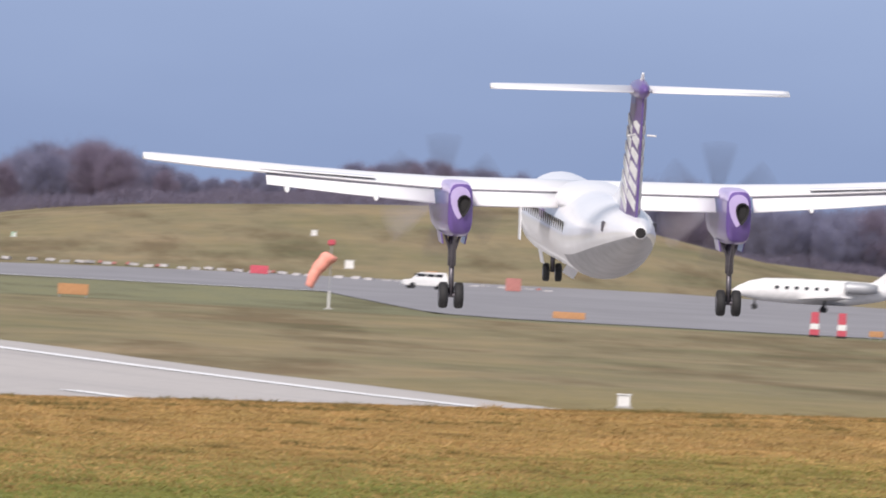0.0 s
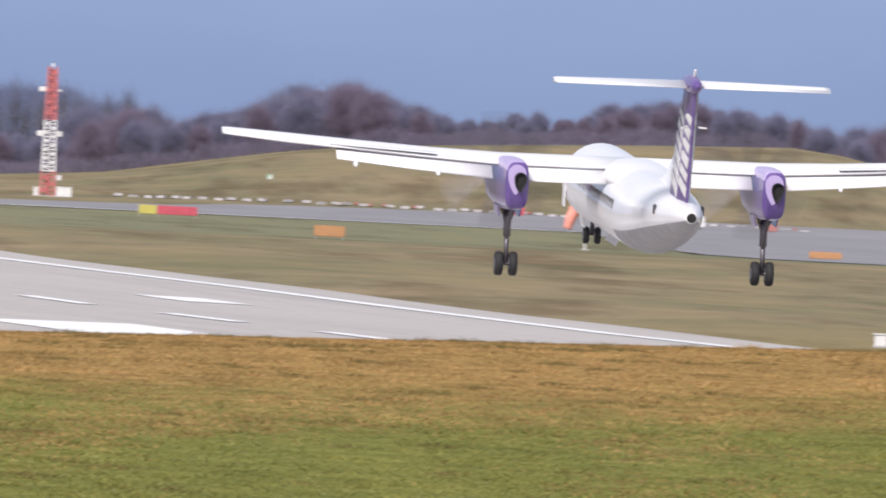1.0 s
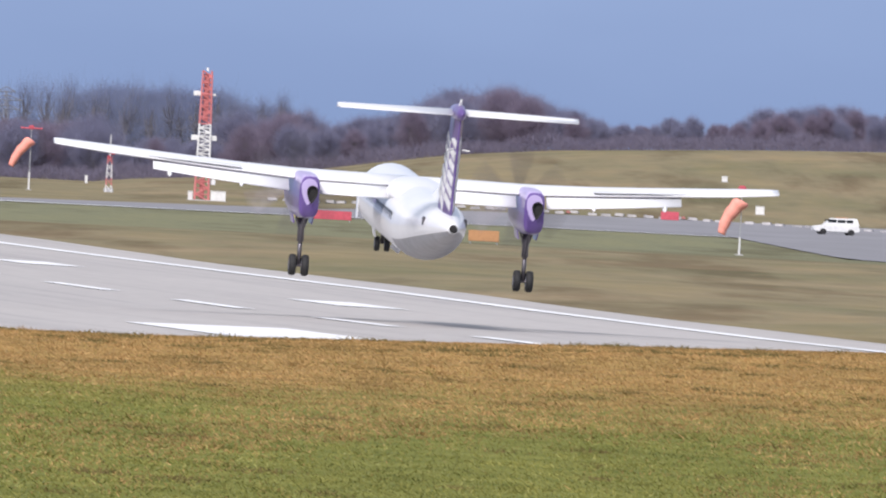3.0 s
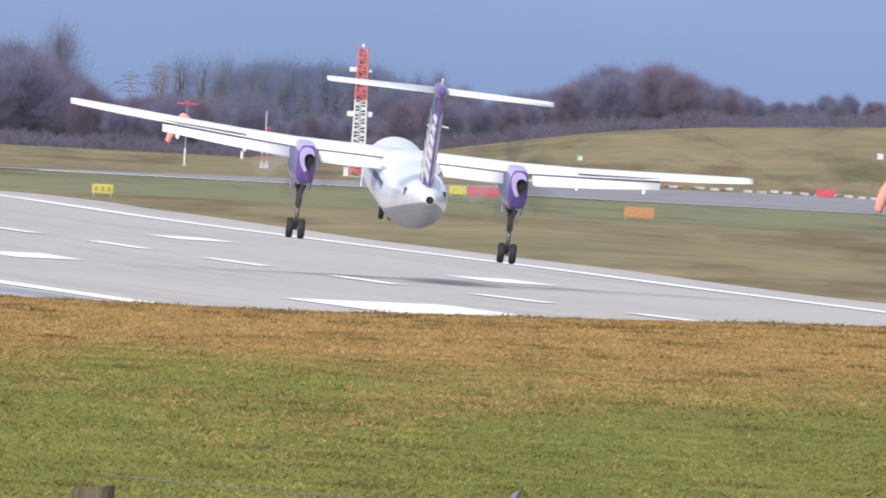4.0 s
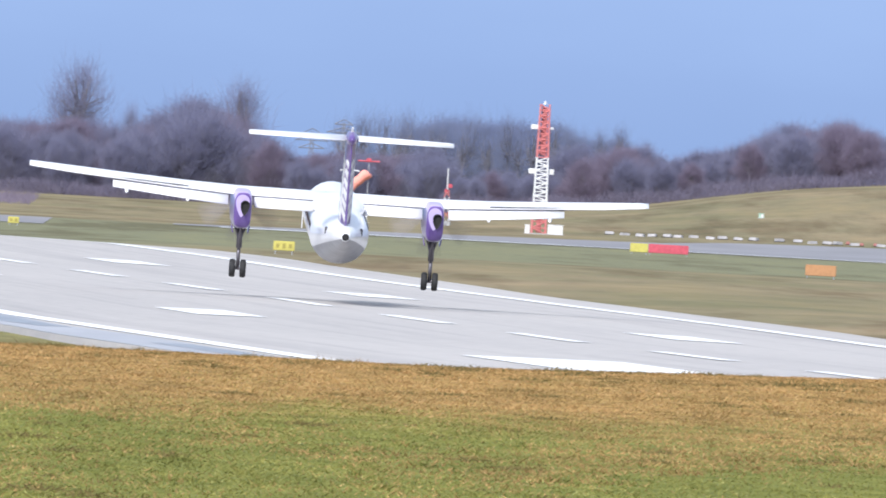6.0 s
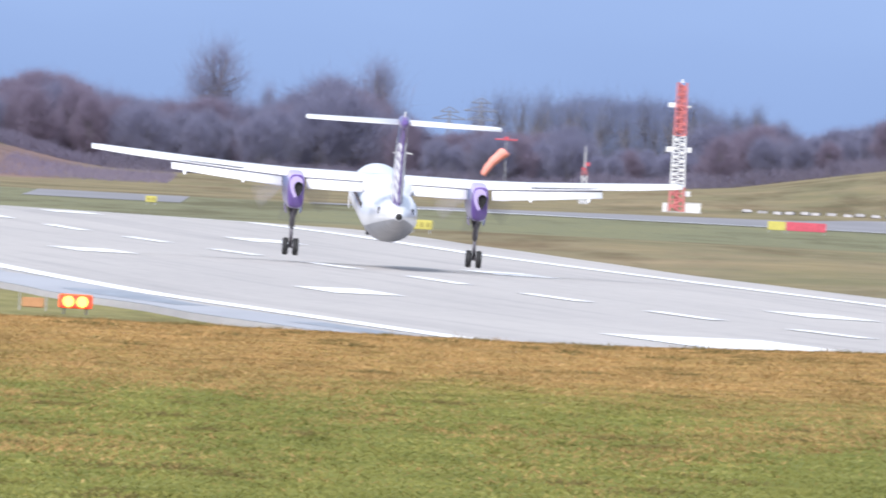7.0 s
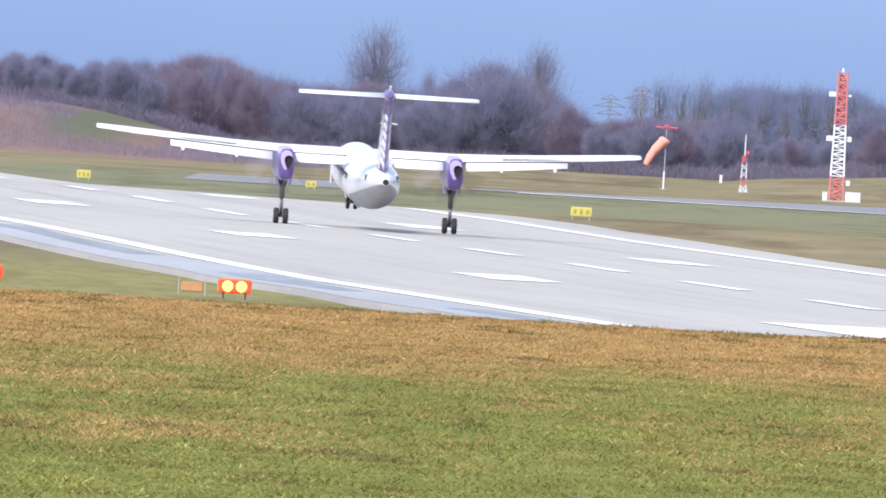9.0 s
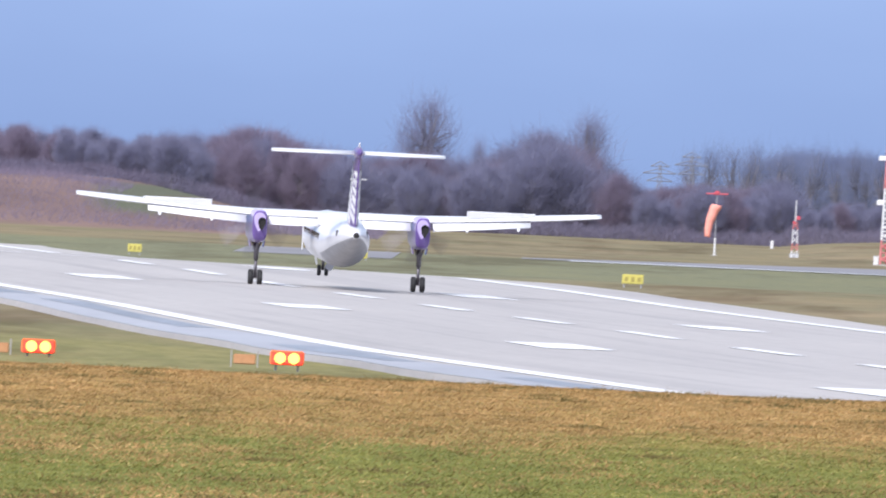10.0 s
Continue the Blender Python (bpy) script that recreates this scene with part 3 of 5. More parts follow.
        loft(bm, [oval(y, z, w, h, 32, ex, 0.52) for y, z, w, h in [(y, z, w * 0.88, h) for y, z, w, h in NS]])
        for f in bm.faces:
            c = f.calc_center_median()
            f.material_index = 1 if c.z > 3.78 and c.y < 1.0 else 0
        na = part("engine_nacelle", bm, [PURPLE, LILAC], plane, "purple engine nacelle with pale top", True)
        bm = bmesh.new()
        loft(bm, [teardrop(y, ex + 0.10, 3.50, r) for y, r in ((-2.6, 0.22), (-2.90, 0.21), (-2.88, 0.17), (-2.78, 0.15))])
        part("exhaust_pipe", bm, HOLE_SOOT, na, "black teardrop exhaust")
        bm = bmesh.new()
        loft(bm, [teardrop(y, ex - 0.02, 3.66, r) for y, r in ((-2.6, 0.33), (-2.75, 0.31))])
        part("exhaust_panel", bm, LILAC, na, "pale lilac panel round the exhaust")
        bm = bmesh.new()
        loft(bm, [oval(3.9, 2.75, 0.26, 0.16, 16, ex), oval(4.5, 2.74, 0.28, 0.17, 16, ex), oval(4.4, 2.74, 0.22, 0.12, 16, ex)])
        part("air_intake", bm, PURPLE, na, smooth=True)
        # gear doors and leg
        for dx in (-0.38, 0.38):
            bm = bmesh.new()
            box(bm, (0.04, 1.5, 0.36), pose(ex + dx, 0.2, 2.24, 0, dx * 30, 0), 0.01)
            part("gear_door", bm, PURPLE, na)
        gear = new("main_gear")
        gear.parent = plane
        bm = bmesh.new()
        rod(bm, (ex, 0, 0.42), (ex, 0.05, 1.5), 0.085)
        rod(bm, (ex, 0.05, 1.35), (ex, 0.1, 2.55), 0.13)
        part("leg", bm, STEEL, gear, smooth=True)
        bm = bmesh.new()
        rod(bm, (ex - 0.28, 0, 0.42), (ex + 0.28, 0, 0.42), 0.07)
        part("axle", bm, STEEL, gear)
        for dx in (-0.26, 0.26):
            bm = bmesh.new()
            rod(bm, (ex + dx * 0.2, 0.05, 1.75), (ex + dx * 1.1, 0.0, 2.5), 0.045)
            part("side_stay", bm, STEEL, gear)
        bm = bmesh.new()
        rod(bm, (ex, 0.0, 1.3), (ex, -1.3, 2.6), 0.06)
        part("drag_stay", bm, STEEL, gear)
        for dx in (-0.245, 0.245):
            wheel("tyre", gear, ex + dx, 0, 0.42, 0.42, 0.27)
        # propeller, its own moving part
        pr = new("propeller")
        pr.parent = plane
        bm = bmesh.new()
        loft(bm, [oval(-0.1, 0, 0.40, 0.40, 20), oval(0.25, 0, 0.36, 0.36, 20), oval(0.6, 0, 0.22, 0.22, 20), oval(0.8, 0, 0.04, 0.04, 20)])
        part("spinner", bm, LILAC, pr, smooth=True)
        for k in range(6):
            bm = bmesh.new()
            rings = []
            for r, c, tw in ((0.3, 0.14, 60), (0.7, 0.22, 48), (1.3, 0.26, 32), (1.8, 0.22, 24), (2.05, 0.10, 20)):
                a = radians(tw)
                d = (math.cos(a), math.sin(a))
                rings.append([(d[0] * q * c / 2 - d[1] * h, d[1] * q * c / 2 + d[0] * h, r) for q, h in ((-1, 0), (-0.3, 0.025), (1, 0), (-0.3, -0.02))])
            loft(bm, rings)
            bl = part("blade", bm, STEEL, pr, "dark grey propeller blade")
            bl.matrix_basis = Matrix.Rotation(radians(60 * k), 4, "Y")
        props.append((pr, ex))
    # nose gear
    ng = new("nose_gear")
    ng.parent = plane
    bm = bmesh.new()
    rod(bm, (0, 13.94, 0.62), (0, 13.7, 1.5), 0.075)
    part("leg", bm, STEEL, ng)
    for dx in (-0.2, 0.2):
        wheel("tyre", ng, dx, 13.94, 0.60, 0.30, 0.2)
        bm = bmesh.new()
        box(bm, (0.03, 1.2, 0.5), pose(dx * 2.0, 13.6, 1.15, 0, dx * 60, 0), 0.01)
        part("gear_door", bm, WHITE, ng)
    bm = bmesh.new()
    box(bm, (0.42, 0.06, 0.42), pose(-0.05, 6.45, 1.02, -20, 32, 0), 0.01)
    part("belly_flap", bm, WHITE, plane, "small white open belly flap")
    # fin, rudder, tailplane
    bm = bmesh.new()
    FN = [(3.3, -9.6, 5.6, 0.30), (3.9, -11.2, 4.4, 0.27), (5.6, -12.6, 3.4, 0.25), (7.25, -13.9, 2.6, 0.23), (7.6, -14.1, 2.5, 0.22)]
    rings = []
    for z, ny, ch, th in FN:
        rings.append([(th * s * q, ny - t * ch, z) for t, q, s in ((0, 0, 1), (0.12, 0.7, 1), (0.35, 1, 1), (0.72, 0.8, 1), (1, 0.12, 1), (1, 0.12, -1), (0.72, 0.8, -1), (0.35, 1, -1), (0.12, 0.7, -1))])
    loft(bm, rings)
    fin = part("fin", bm, PURPLE, plane, "purple swept tail fin")
    bm = bmesh.new()
    rings = []
    for y, zt, w in ((-4.8, 3.80, 0.05), (-7.0, 3.98, 0.16), (-9.0, 4.35, 0.20), (-10.6, 4.95, 0.20), (-11.6, 5.4, 0.12)):
        rings.append([(-w - 0.1, y, 3.3), (-w * 0.5, y, (3.3 + zt) / 2), (0, y, zt), (w * 0.5, y, (3.3 + zt) / 2), (w + 0.1, y, 3.3)])
    loft(bm, rings)
    part("dorsal_fillet", bm, WHITE, plane)
    for sx in (-1, 1):
        for z, h in ((4.25, 0.34), (4.72, 0.30), (5.2, 0.36), (5.68, 0.30), (6.15, 0.34), (6.6, 0.28)):
            ny = between([(q[0], q[1]) for q in FN], z)
            ch = between([(q[0], q[2]) for q in FN], z)
            th = between([(q[0], q[3]) for q in FN], z)
            for t, ln, out, turn in ((0.50, 0.34, 0.93, 2.4), (0.85, 0.24, 0.47, 9.5)):
                bm = bmesh.new()
                box(bm, (0.03, ln * ch, h), pose(sx * (th * out + 0.006), ny - t * ch, z, 24, 0, -sx * turn), 0.005)
                part("emblem_bar", bm, LIGHT, fin, "white lettering band on the fin")
    bm = bmesh.new()
    loft(bm, [oval(-13.4, 7.64, 0.06, 0.06, 16), oval(-14.1, 7.66, 0.24, 0.28, 16), oval(-15.6, 7.70, 0.26, 0.34, 16), oval(-16.7, 7.70, 0.20, 0.24, 16), oval(-17.3, 7.72, 0.05, 0.05, 16)])
    part("fin_bullet", bm, PURPLE, plane, smooth=True)
    for sx in (-1, 1):
        bm = bmesh.new()
        panel(bm, [(sx * 0.0, -14.2, 1.75, 0.10, 7.66, 0.01), (sx * 4.4, -14.75, 1.05, 0.15, 7.64, 0.01), (sx * 4.64, -14.85, 0.9, 0.16, 7.64, 0.01)])
        part("tailplane", bm, WHITE, plane, "white horizontal tailplane", True)
        bm = bmesh.new()
        panel(bm, [(sx * 0.3, -15.86, 0.62, 0.14, 7.66, 0.05), (sx * 4.6, -15.68, 0.45, 0.17, 7.64, 0.05)])
        part("elevator", bm, WHITE, plane, smooth=True)
        bm = bmesh.new()
        rod(bm, (sx * 0.2, -16.2, 6.3), (sx * 0.42, -16.6, 6.3), 0.03)
        part("static_probe", bm, LIGHT, plane)
    bm = bmesh.new()
    rod(bm, (0, -16.0, 7.96), (0, -16.2, 8.22), 0.07, 0.04)
    part("beacon", bm, LIGHT, plane)
    # spoilers: moving panels on the wing
    spoilers = []
    for sx in (-1, 1):
        le0, ch0, z0 = wing_line(6.9)
        le1, ch1, z1 = wing_line(10.6)
        a = Vector((sx * 6.9, le0 - ch0 * 0.55, z0 + 0.10))
        c = Vector((sx * 10.6, le1 - ch1 * 0.55, z1 + 0.06))
        bm = bmesh.new()
        d = c - a
        rings = []
        for q in (0, 1):
            o = d * q
            w = 0.62 - 0.12 * q
            rings.append([(o.x, o.y, o.z), (o.x, o.y - w, o.z - 0.03), (o.x, o.y - w, o.z - 0.06), (o.x, o.y, o.z - 0.05)])
        loft(bm, rings)
        sp = part("spoiler", bm, WHITE, plane, "white wing spoiler panel", m=Matrix.Translation(a))
        spoilers.append((sp, a))
    return plane, props, spoilers


airplane, propellers, spoiler_panels = build_aircraft()


# ---- pavements and markings beyond the runway ----
def flat_sheet(name, outline, lift, mat, label, category, step=60.0):
    """A pavement over the land, from near and far edges given as (x, y) pairs of equal count."""
    near, far = outline
    verts, faces = [], []
    rows = 9
    for (ax, ay), (bx, by) in zip(near, far):
        for i in range(rows + 1):
            t = i / rows
            x, y = ax + (bx - ax) * t, ay + (by - ay) * t
            verts.append((x, y, land(x, y) + lift))
    for k in range(len(near) - 1):
        for i in range(rows):
            a = k * (rows + 1) + i
            faces.append((a, a + rows + 1, a + rows + 2, a + 1))
    ob = from_lists(name, verts, faces, mat)
    return tagged(ob, label, category, kind="structure")


near_edge = [(-4 + 8 * i, 2215 + 2.2 * i) for i in range(24)]
far_edge = [(-4 + 8 * i, 2262 + min(440.0, 62.0 * i)) for i in range(24)]
taxiway = flat_sheet("taxiway", (near_edge, far_edge), 0.03, TAXI, "grey asphalt taxiway crossing behind the runway grass", "taxiway")
flat_sheet("taxiway", ([(-27 + 1.6 * i, 2110) for i in range(9)], [(-27 + 1.6 * i, 2230) for i in range(9)]), 0.03, TAXI, "short strip of pale grey taxiway in the grass", "taxiway")
flat_sheet("apron", ([(72 + 8 * i, 1810 - 6 * i) for i in range(17)], [(72 + 8 * i, 2330) for i in range(17)]), 0.05, TAXI, "pale grey apron pavement beyond the runway grass", "apron")
flat_sheet("pavement_edge", ([(0 + 8 * i, 2205 + 2.2 * i) for i in range(10)], [(0 + 8 * i, 2213 + 2.2 * i) for i in range(10)]), 0.06, MARK, "white painted edge line of the taxiway", "edge line")


# ---- things of the airfield ----
def thing(name, label, category, x, y, turn=0.0, group="", z=None):
    ob = new(name)
    ob.matrix_basis = pose(x, y, land(x, y) if z is None else z, 0, 0, turn)
    return tagged(ob, label, category, group)


def sign_board(label, x, y, panels, h=0.6, turn=0.0, lettered=True):
    """A low airfield sign: coloured panels side by side on short legs, plain bars for writing."""
    ob = thing("airfield_sign", label, "sign", x, y, turn)
    total = sum(w for w, _, _ in panels)
    at = -total / 2
    for w, mat, ink in panels:
        bm = bmesh.new()
        box(bm, (w - 0.04, 0.16, h), Matrix.Translation((at + w / 2, 0, 0.18 + h / 2)), 0.03)
        face = part("sign_panel", bm, mat, ob)
        if lettered:
            k = max(2, int(w / 0.35))
            for i in range(k):
                bm = bmesh.new()
                box(bm, (w * 0.45 / k, 0.02, h * (0.5 if i % 2 else 0.42)), Matrix.Translation((at + w * (i + 0.7) / (k + 0.4), -0.09, 0.18 + h / 2)))
                part("writing_bar", bm, ink, face)
        for dx in (0.15, w - 0.15):
            bm = bmesh.new()
            rod(bm, (at + dx, 0, -0.05), (at + dx, 0, 0.2), 0.035)
            part("leg", bm, GALV, ob)
        at += w
    return ob


sign_board("yellow airfield sign on short legs in grass", 3.85, 1556, [(1.3, YELLOW, INK)], 0.56)
sign_board("small yellow airfield sign beside far runway edge", -16.2, 2062, [(0.9, YELLOW, INK)], 0.5)
sign_board("yellow airfield sign with dark marks near runway", -32.9, 1992, [(1.1, YELLOW, INK)], 0.62)
sign_board("yellow and red airfield sign beside the taxiway", 35.9, 2144, [(1.5, YELLOW, INK), (3.3, RED, LIGHT)], 0.72, 0, False)
sign_board("back of a faded orange airfield sign in grass", 39.5, 1723, [(2.05, ORANGE, ORANGE)], 0.72, 0, False)
sign_board("back of an orange airfield sign on apron edge", 79.5, 1900, [(2.4, ORANGE, ORANGE)], 0.5, 0, False)
sign_board("red airfield sign at the taxiway edge", 80.6, 2690, [(1.9, RED, LIGHT)], 0.85, 0, False)
# duller red than the other signs, painting in the heat haze before it
sign_board("red square airfield sign at the taxiway edge", 105.5, 2660, [(1.6, DULL_RED, LIGHT)], 1.3, 0, False)


def stand_marker(x, y):
    ob = thing("barrier_post", "red and white striped barrier post on the apron", "barrier", x, y, 0, "barrier posts")
    bm = bmesh.new()
    box(bm, (0.7, 0.5, 0.12), Matrix.Translation((0, 0, 0.06)), 0.03)
    part("foot", bm, BLACK, ob)
    for k in range(4):
        bm = bmesh.new()
        w = 0.62 - 0.04 * k
        box(bm, (w, 0.10, 0.38), Matrix.Translation((0, 0, 0.31 + 0.38 * k)), 0.02)
        part("stripe", bm, LIGHT if k == 1 else RED, ob)
    return ob


stand_marker(88.2, 1722)
stand_marker(90.0, 1722)
sign_board("low brown marker board on the apron edge", 92.6, 1728, [(1.0, ORANGE, ORANGE)], 0.4, 0, False)


def white_cabinet(label, x, y, w, d, h, turn=0.0, mat=None):
    ob = thing("equipment_cabinet", label, "cabinet", x, y, turn)
    bm = bmesh.new()
    box(bm, (w, d, h), Matrix.Translation((0, 0, h / 2 + 0.05)), 0.02)
    part("body", bm, mat or LIGHT, ob)
    bm = bmesh.new()
    box(bm, (w + 0.1, d + 0.1, 0.06), Matrix.Translation((0, 0, h + 0.08)), 0.015)
    part("lid", bm, mat or LIGHT, ob)
    bm = bmesh.new()
    box(bm, (w + 0.16, d + 0.16, 0.08), Matrix.Translation((0, 0, 0.02)), 0.01)
    part("plinth", bm, CONCRETE, ob)
    bm = bmesh.new()
    box(bm, (w * 0.42, 0.02, h * 0.75), Matrix.Translation((w * 0.22, -d / 2 - 0.008, h / 2 + 0.05)), 0.004)
    part("door", bm, LIGHT, ob)
    return ob


def rail_mast():
    """The tall red and white lattice aerial mast."""
    ob = thing("lattice_mast", "tall red and white lattice aerial mast with antennas", "mast", 32.7, 2700)
    H, R0, R1 = 13.35, 0.72, 0.46

    def half(z):
        return R0 + (R1 - R0) * z / H

    bands = [(0.0, 2.6, FADED), (2.6, 7.9, LIGHT), (7.9, 13.35, FADED)]
    for z0, z1, mat in bands:
        sec = new("section")
        sec.parent = ob
        tagged(sec, "red painted lattice section" if mat is FADED else "white painted lattice section")
        for sx in (-1, 1):
            for sy in (-1, 1):
                bm = bmesh.new()
                rod(bm, (sx * half(z0), sy * half(z0), z0), (sx * half(z1), sy * half(z1), z1), 0.11, 0.10, 6)
                part("leg", bm, mat, sec)
        k = max(2, int((z1 - z0) / (0.42 if mat is LIGHT else 0.6)))
        bm = bmesh.new()
        for i in range(k):
            a, c = z0 + (z1 - z0) * i / k, z0 + (z1 - z0) * (i + 1) / k
            ha, hc = half(a), half(c)
            for s in (-1, 1):
                f = 1 if i % 2 else -1
                for e0, e1 in (((-f * ha, s * ha, a), (f * hc, s * hc, c)), ((s * ha, -f * ha, a), (s * hc, f * hc, c)), ((-ha, s * ha, a), (ha, s * ha, a)), ((s * ha, -ha, a), (s * ha, ha, a))):
                    rod(bm, e0, e1, 0.065, 0.065, 4)
        part("bracing", bm, mat, sec)
    # closed weather cover over the upper aerials
    bm = bmesh.new()
    box(bm, (0.62, 0.30, 5.0), Matrix.Translation((0, 0, 10.6)), 0.05)
    part("aerial_cover", bm, FADED, ob, "red aerial cover")
    bm = bmesh.new()
    box(bm, (0.5, 0.3, 2.1), Matrix.Translation((0, 0, 1.2)), 0.05)
    part("lower_cover", bm, FADED, ob, "red lower cover")
    for x, z, w, h in ((-0.95, 11.0, 0.75, 0.5), (-1.0, 6.45, 0.7, 0.55), (0.95, 6.45, 0.6, 0.55), (0.8, 10.9, 0.35, 0.25), (0.95, 1.95, 0.8, 0.55)):
        bm = bmesh.new()
        box(bm, (w, 0.3, h), Matrix.Translation((x, -0.2, z)), 0.04)
        an = part("antenna", bm, LIGHT, ob, "white box antenna")
        bm = bmesh.new()
        rod(bm, (x * 0.4, -0.1, z), (x, -0.1, z), 0.06)
        part("bracket", bm, GALV, an)
    bm = bmesh.new()
    rod(bm, (0, 0, H), (0, 0, H + 0.35), 0.16, 0.1, 10)
    part("beacon", bm, LIGHT, ob, "pale obstruction light")
    bm = bmesh.new()
    box(bm, (2.0, 2.0, 0.2), Matrix.Translation((0, 0, 0.0)), 0.03)
    part("base_slab", bm, CONCRETE, ob)


rail_mast()
white_cabinet("white equipment cabinet at the foot of mast", 34.4, 2699, 1.55, 1.2, 0.95)
white_cabinet("small white box at the foot of mast", 31.55, 2700, 0.5, 0.5, 0.85)


def small_mast():
    ob = thing("lattice_mast", "short red and white lattice mast with red lamp", "mast", 23.8, 2780)
    z = 0.0
    for k, mat in enumerate((LIGHT, FADED, LIGHT, LIGHT, FADED)):
        sec = new("section")
        sec.parent = ob
        for sx in (-1, 1):
            for sy in (-1, 1):
                bm = bmesh.new()
                rod(bm, (sx * (0.34 - 0.03 * k), sy * (0.34 - 0.03 * k), z), (sx * (0.31 - 0.03 * k), sy * (0.31 - 0.03 * k), z + 0.75), 0.05, 0.05, 5)
                part("leg", bm, mat, sec)
            bm = bmesh.new()
            rod(bm, (sx * 0.33, -0.3, z), (-sx * 0.28, -0.3, z + 0.75), 0.035, 0.035, 4)
            part("brace", bm, mat, sec)
        z += 0.75
    bm = bmesh.new()
    rod(bm, (0, 0, z - 0.3), (0, 0, 6.1), 0.075, 0.05)
    part("pole", bm, LIGHT, ob)
    for x, zz, s in ((0.3, 4.2, 0.42), (-0.12, 3.7, 0.35)):
        bm = bmesh.new()
        box(bm, (s, s, s), Matrix.Translation((x, -0.1, zz)), 0.06)
        part("lamp", bm, RED, ob, "red lamp housing")
    bm = bmesh.new()
    box(bm, (1.0, 0.6, 0.5), Matrix.Translation((0, 0, 0.2)), 0.04)
    part("foot_box", bm, GALV, ob, "grey box at its foot")


small_mast()


def windsock(label, x, y, pole_h, sock_len, sock_r, bar, thick=1.0):
    """A mast with a hanging sock; the sock is returned, as it sways."""
    ob = thing("windsock", label, "windsock", x, y)
    bm = bmesh.new()
    rod(bm, (0, 0, 0), (0, 0, pole_h * 0.32), 0.20 * thick, 0.19 * thick, 10)
    part("lower_pole", bm, LIGHT, ob, "white thick lower pole")
    bm = bmesh.new()
    rod(bm, (0, 0, pole_h * 0.32), (0, 0, pole_h + 0.55), 0.12 * thick, 0.09 * thick, 10)
    part("pole", bm, GALV, ob)
    bm = bmesh.new()
    rod(bm, (-bar, 0, pole_h + 0.62), (bar, 0, pole_h + 0.62), 0.08, 0.08, 8)
    part("light_bar", bm, RED, ob, "red crossbar with lamps")
    bm = bmesh.new()
    box(bm, (0.55, 0.3, 0.42), Matrix.Translation((0, 0, pole_h + 0.72)), 0.08)
    part("lamp", bm, RED, ob, "red lamp")
    bm = bmesh.new()
    box(bm, (0.6, 0.6, 0.12), Matrix.Translation((0, 0, 0.02)), 0.02)
    part("base_block", bm, CONCRETE, ob)
    # the sock, hanging down from its ring
    bm = bmesh.new()
    rings = []
    for i in range(15):
        t = i / 14
        r = sock_r * (1.0 - 0.50 * t) * (1 + 0.05 * math.sin(t * 19))
        bend = 0.75 * math.sin(t * 2.4)
        if i < 2:
            r *= 0.8 + 0.2 * i
        rings.append([(0.10 - bend * 0.5 + r * math.cos(a), r * math.sin(a), -sock_len * t) for a in [2 * math.pi * j / 18 for j in range(18)]])
    loft(bm, rings)
    sock = part("sock", bm, SOCK, ob, "orange cloth sock, half filled", True, Matrix.Translation((-0.05, -0.1, pole_h - 0.5)))
    return sock


sock_a = windsock("orange windsock on a white pole in far grass", 15.2, 2750, 5.85, 3.5, 0.60, 1.15, 0.5)
sock_b = windsock("orange windsock on a pole near the taxiway", 60.6, 1855, 4.0, 2.75, 0.58, 0.25, 0.35)


# low marker blocks along the taxiway
def marker_block(mat, label, w):
    ob = new("marker_block")
    tagged(ob, label, "marker block", "taxiway marker blocks")
    bm = bmesh.new()
    box(bm, (w, 0.6, 0.34), Matrix.Translation((0, 0, 0.19)), 0.07)
    part("body", bm, mat, ob)
    bm = bmesh.new()
    box(bm, (w + 0.1, 0.7, 0.08), Matrix.Translation((0, 0, 0.03)), 0.01)
    part("foot", bm, BLACK, ob)
    return ob


BLOCK = material("dirty_white_plastic", (0.52, 0.50, 0.51), 0.6, 0, 0.2, 1.2, coords="Object")
block_white = marker_block(BLOCK, "low white plastic marker block beside the taxiway", 0.95)
block_red = marker_block(DULL_RED, "low red plastic marker block beside the taxiway", 0.4)
block_white.matrix_basis = pose(40.5, 2735, land(40.5, 2735))
block_red.matrix_basis = pose(64.9, 2716, land(64.9, 2716))
rnd = random.Random(5)
for k in range(1, 48):
    x = 40.5 + 1.47 * k
    y = 2735 - 1.25 * k + rnd.uniform(-3, 3)
    if rnd.random() > 0.10:
        copy_thing(block_white, pose(x + rnd.uniform(-0.25, 0.25), y, land(x, y) - rnd.uniform(0.0, 0.1), 0, rnd.uniform(-3, 3), rnd.uniform(-40, 40)))
    if k > 9 and rnd.random() > 0.8:
        copy_thing(block_red, pose(x + 0.74, y, land(x + 0.74, y), 0, 0, rnd.uniform(-12, 12)))

white_cabinet("pale green equipment box standing on the grass rise", 58.2, 2832, 0.55, 0.45, 0.45, 0, material("pale_green_paint", (0.45, 0.62, 0.50), 0.6))
for x, y, w in ((90.5, 2830, 0.6), (91.3, 2735, 0.9), (46.4, 1052, 0.5)):
    white_cabinet("small white equipment box standing in the grass", x, y, w, w * 0.8, w * 0.9)


white_cabinet("slim white marker post at the field edge", 22.6, 2935, 0.3, 0.3, 0.8)


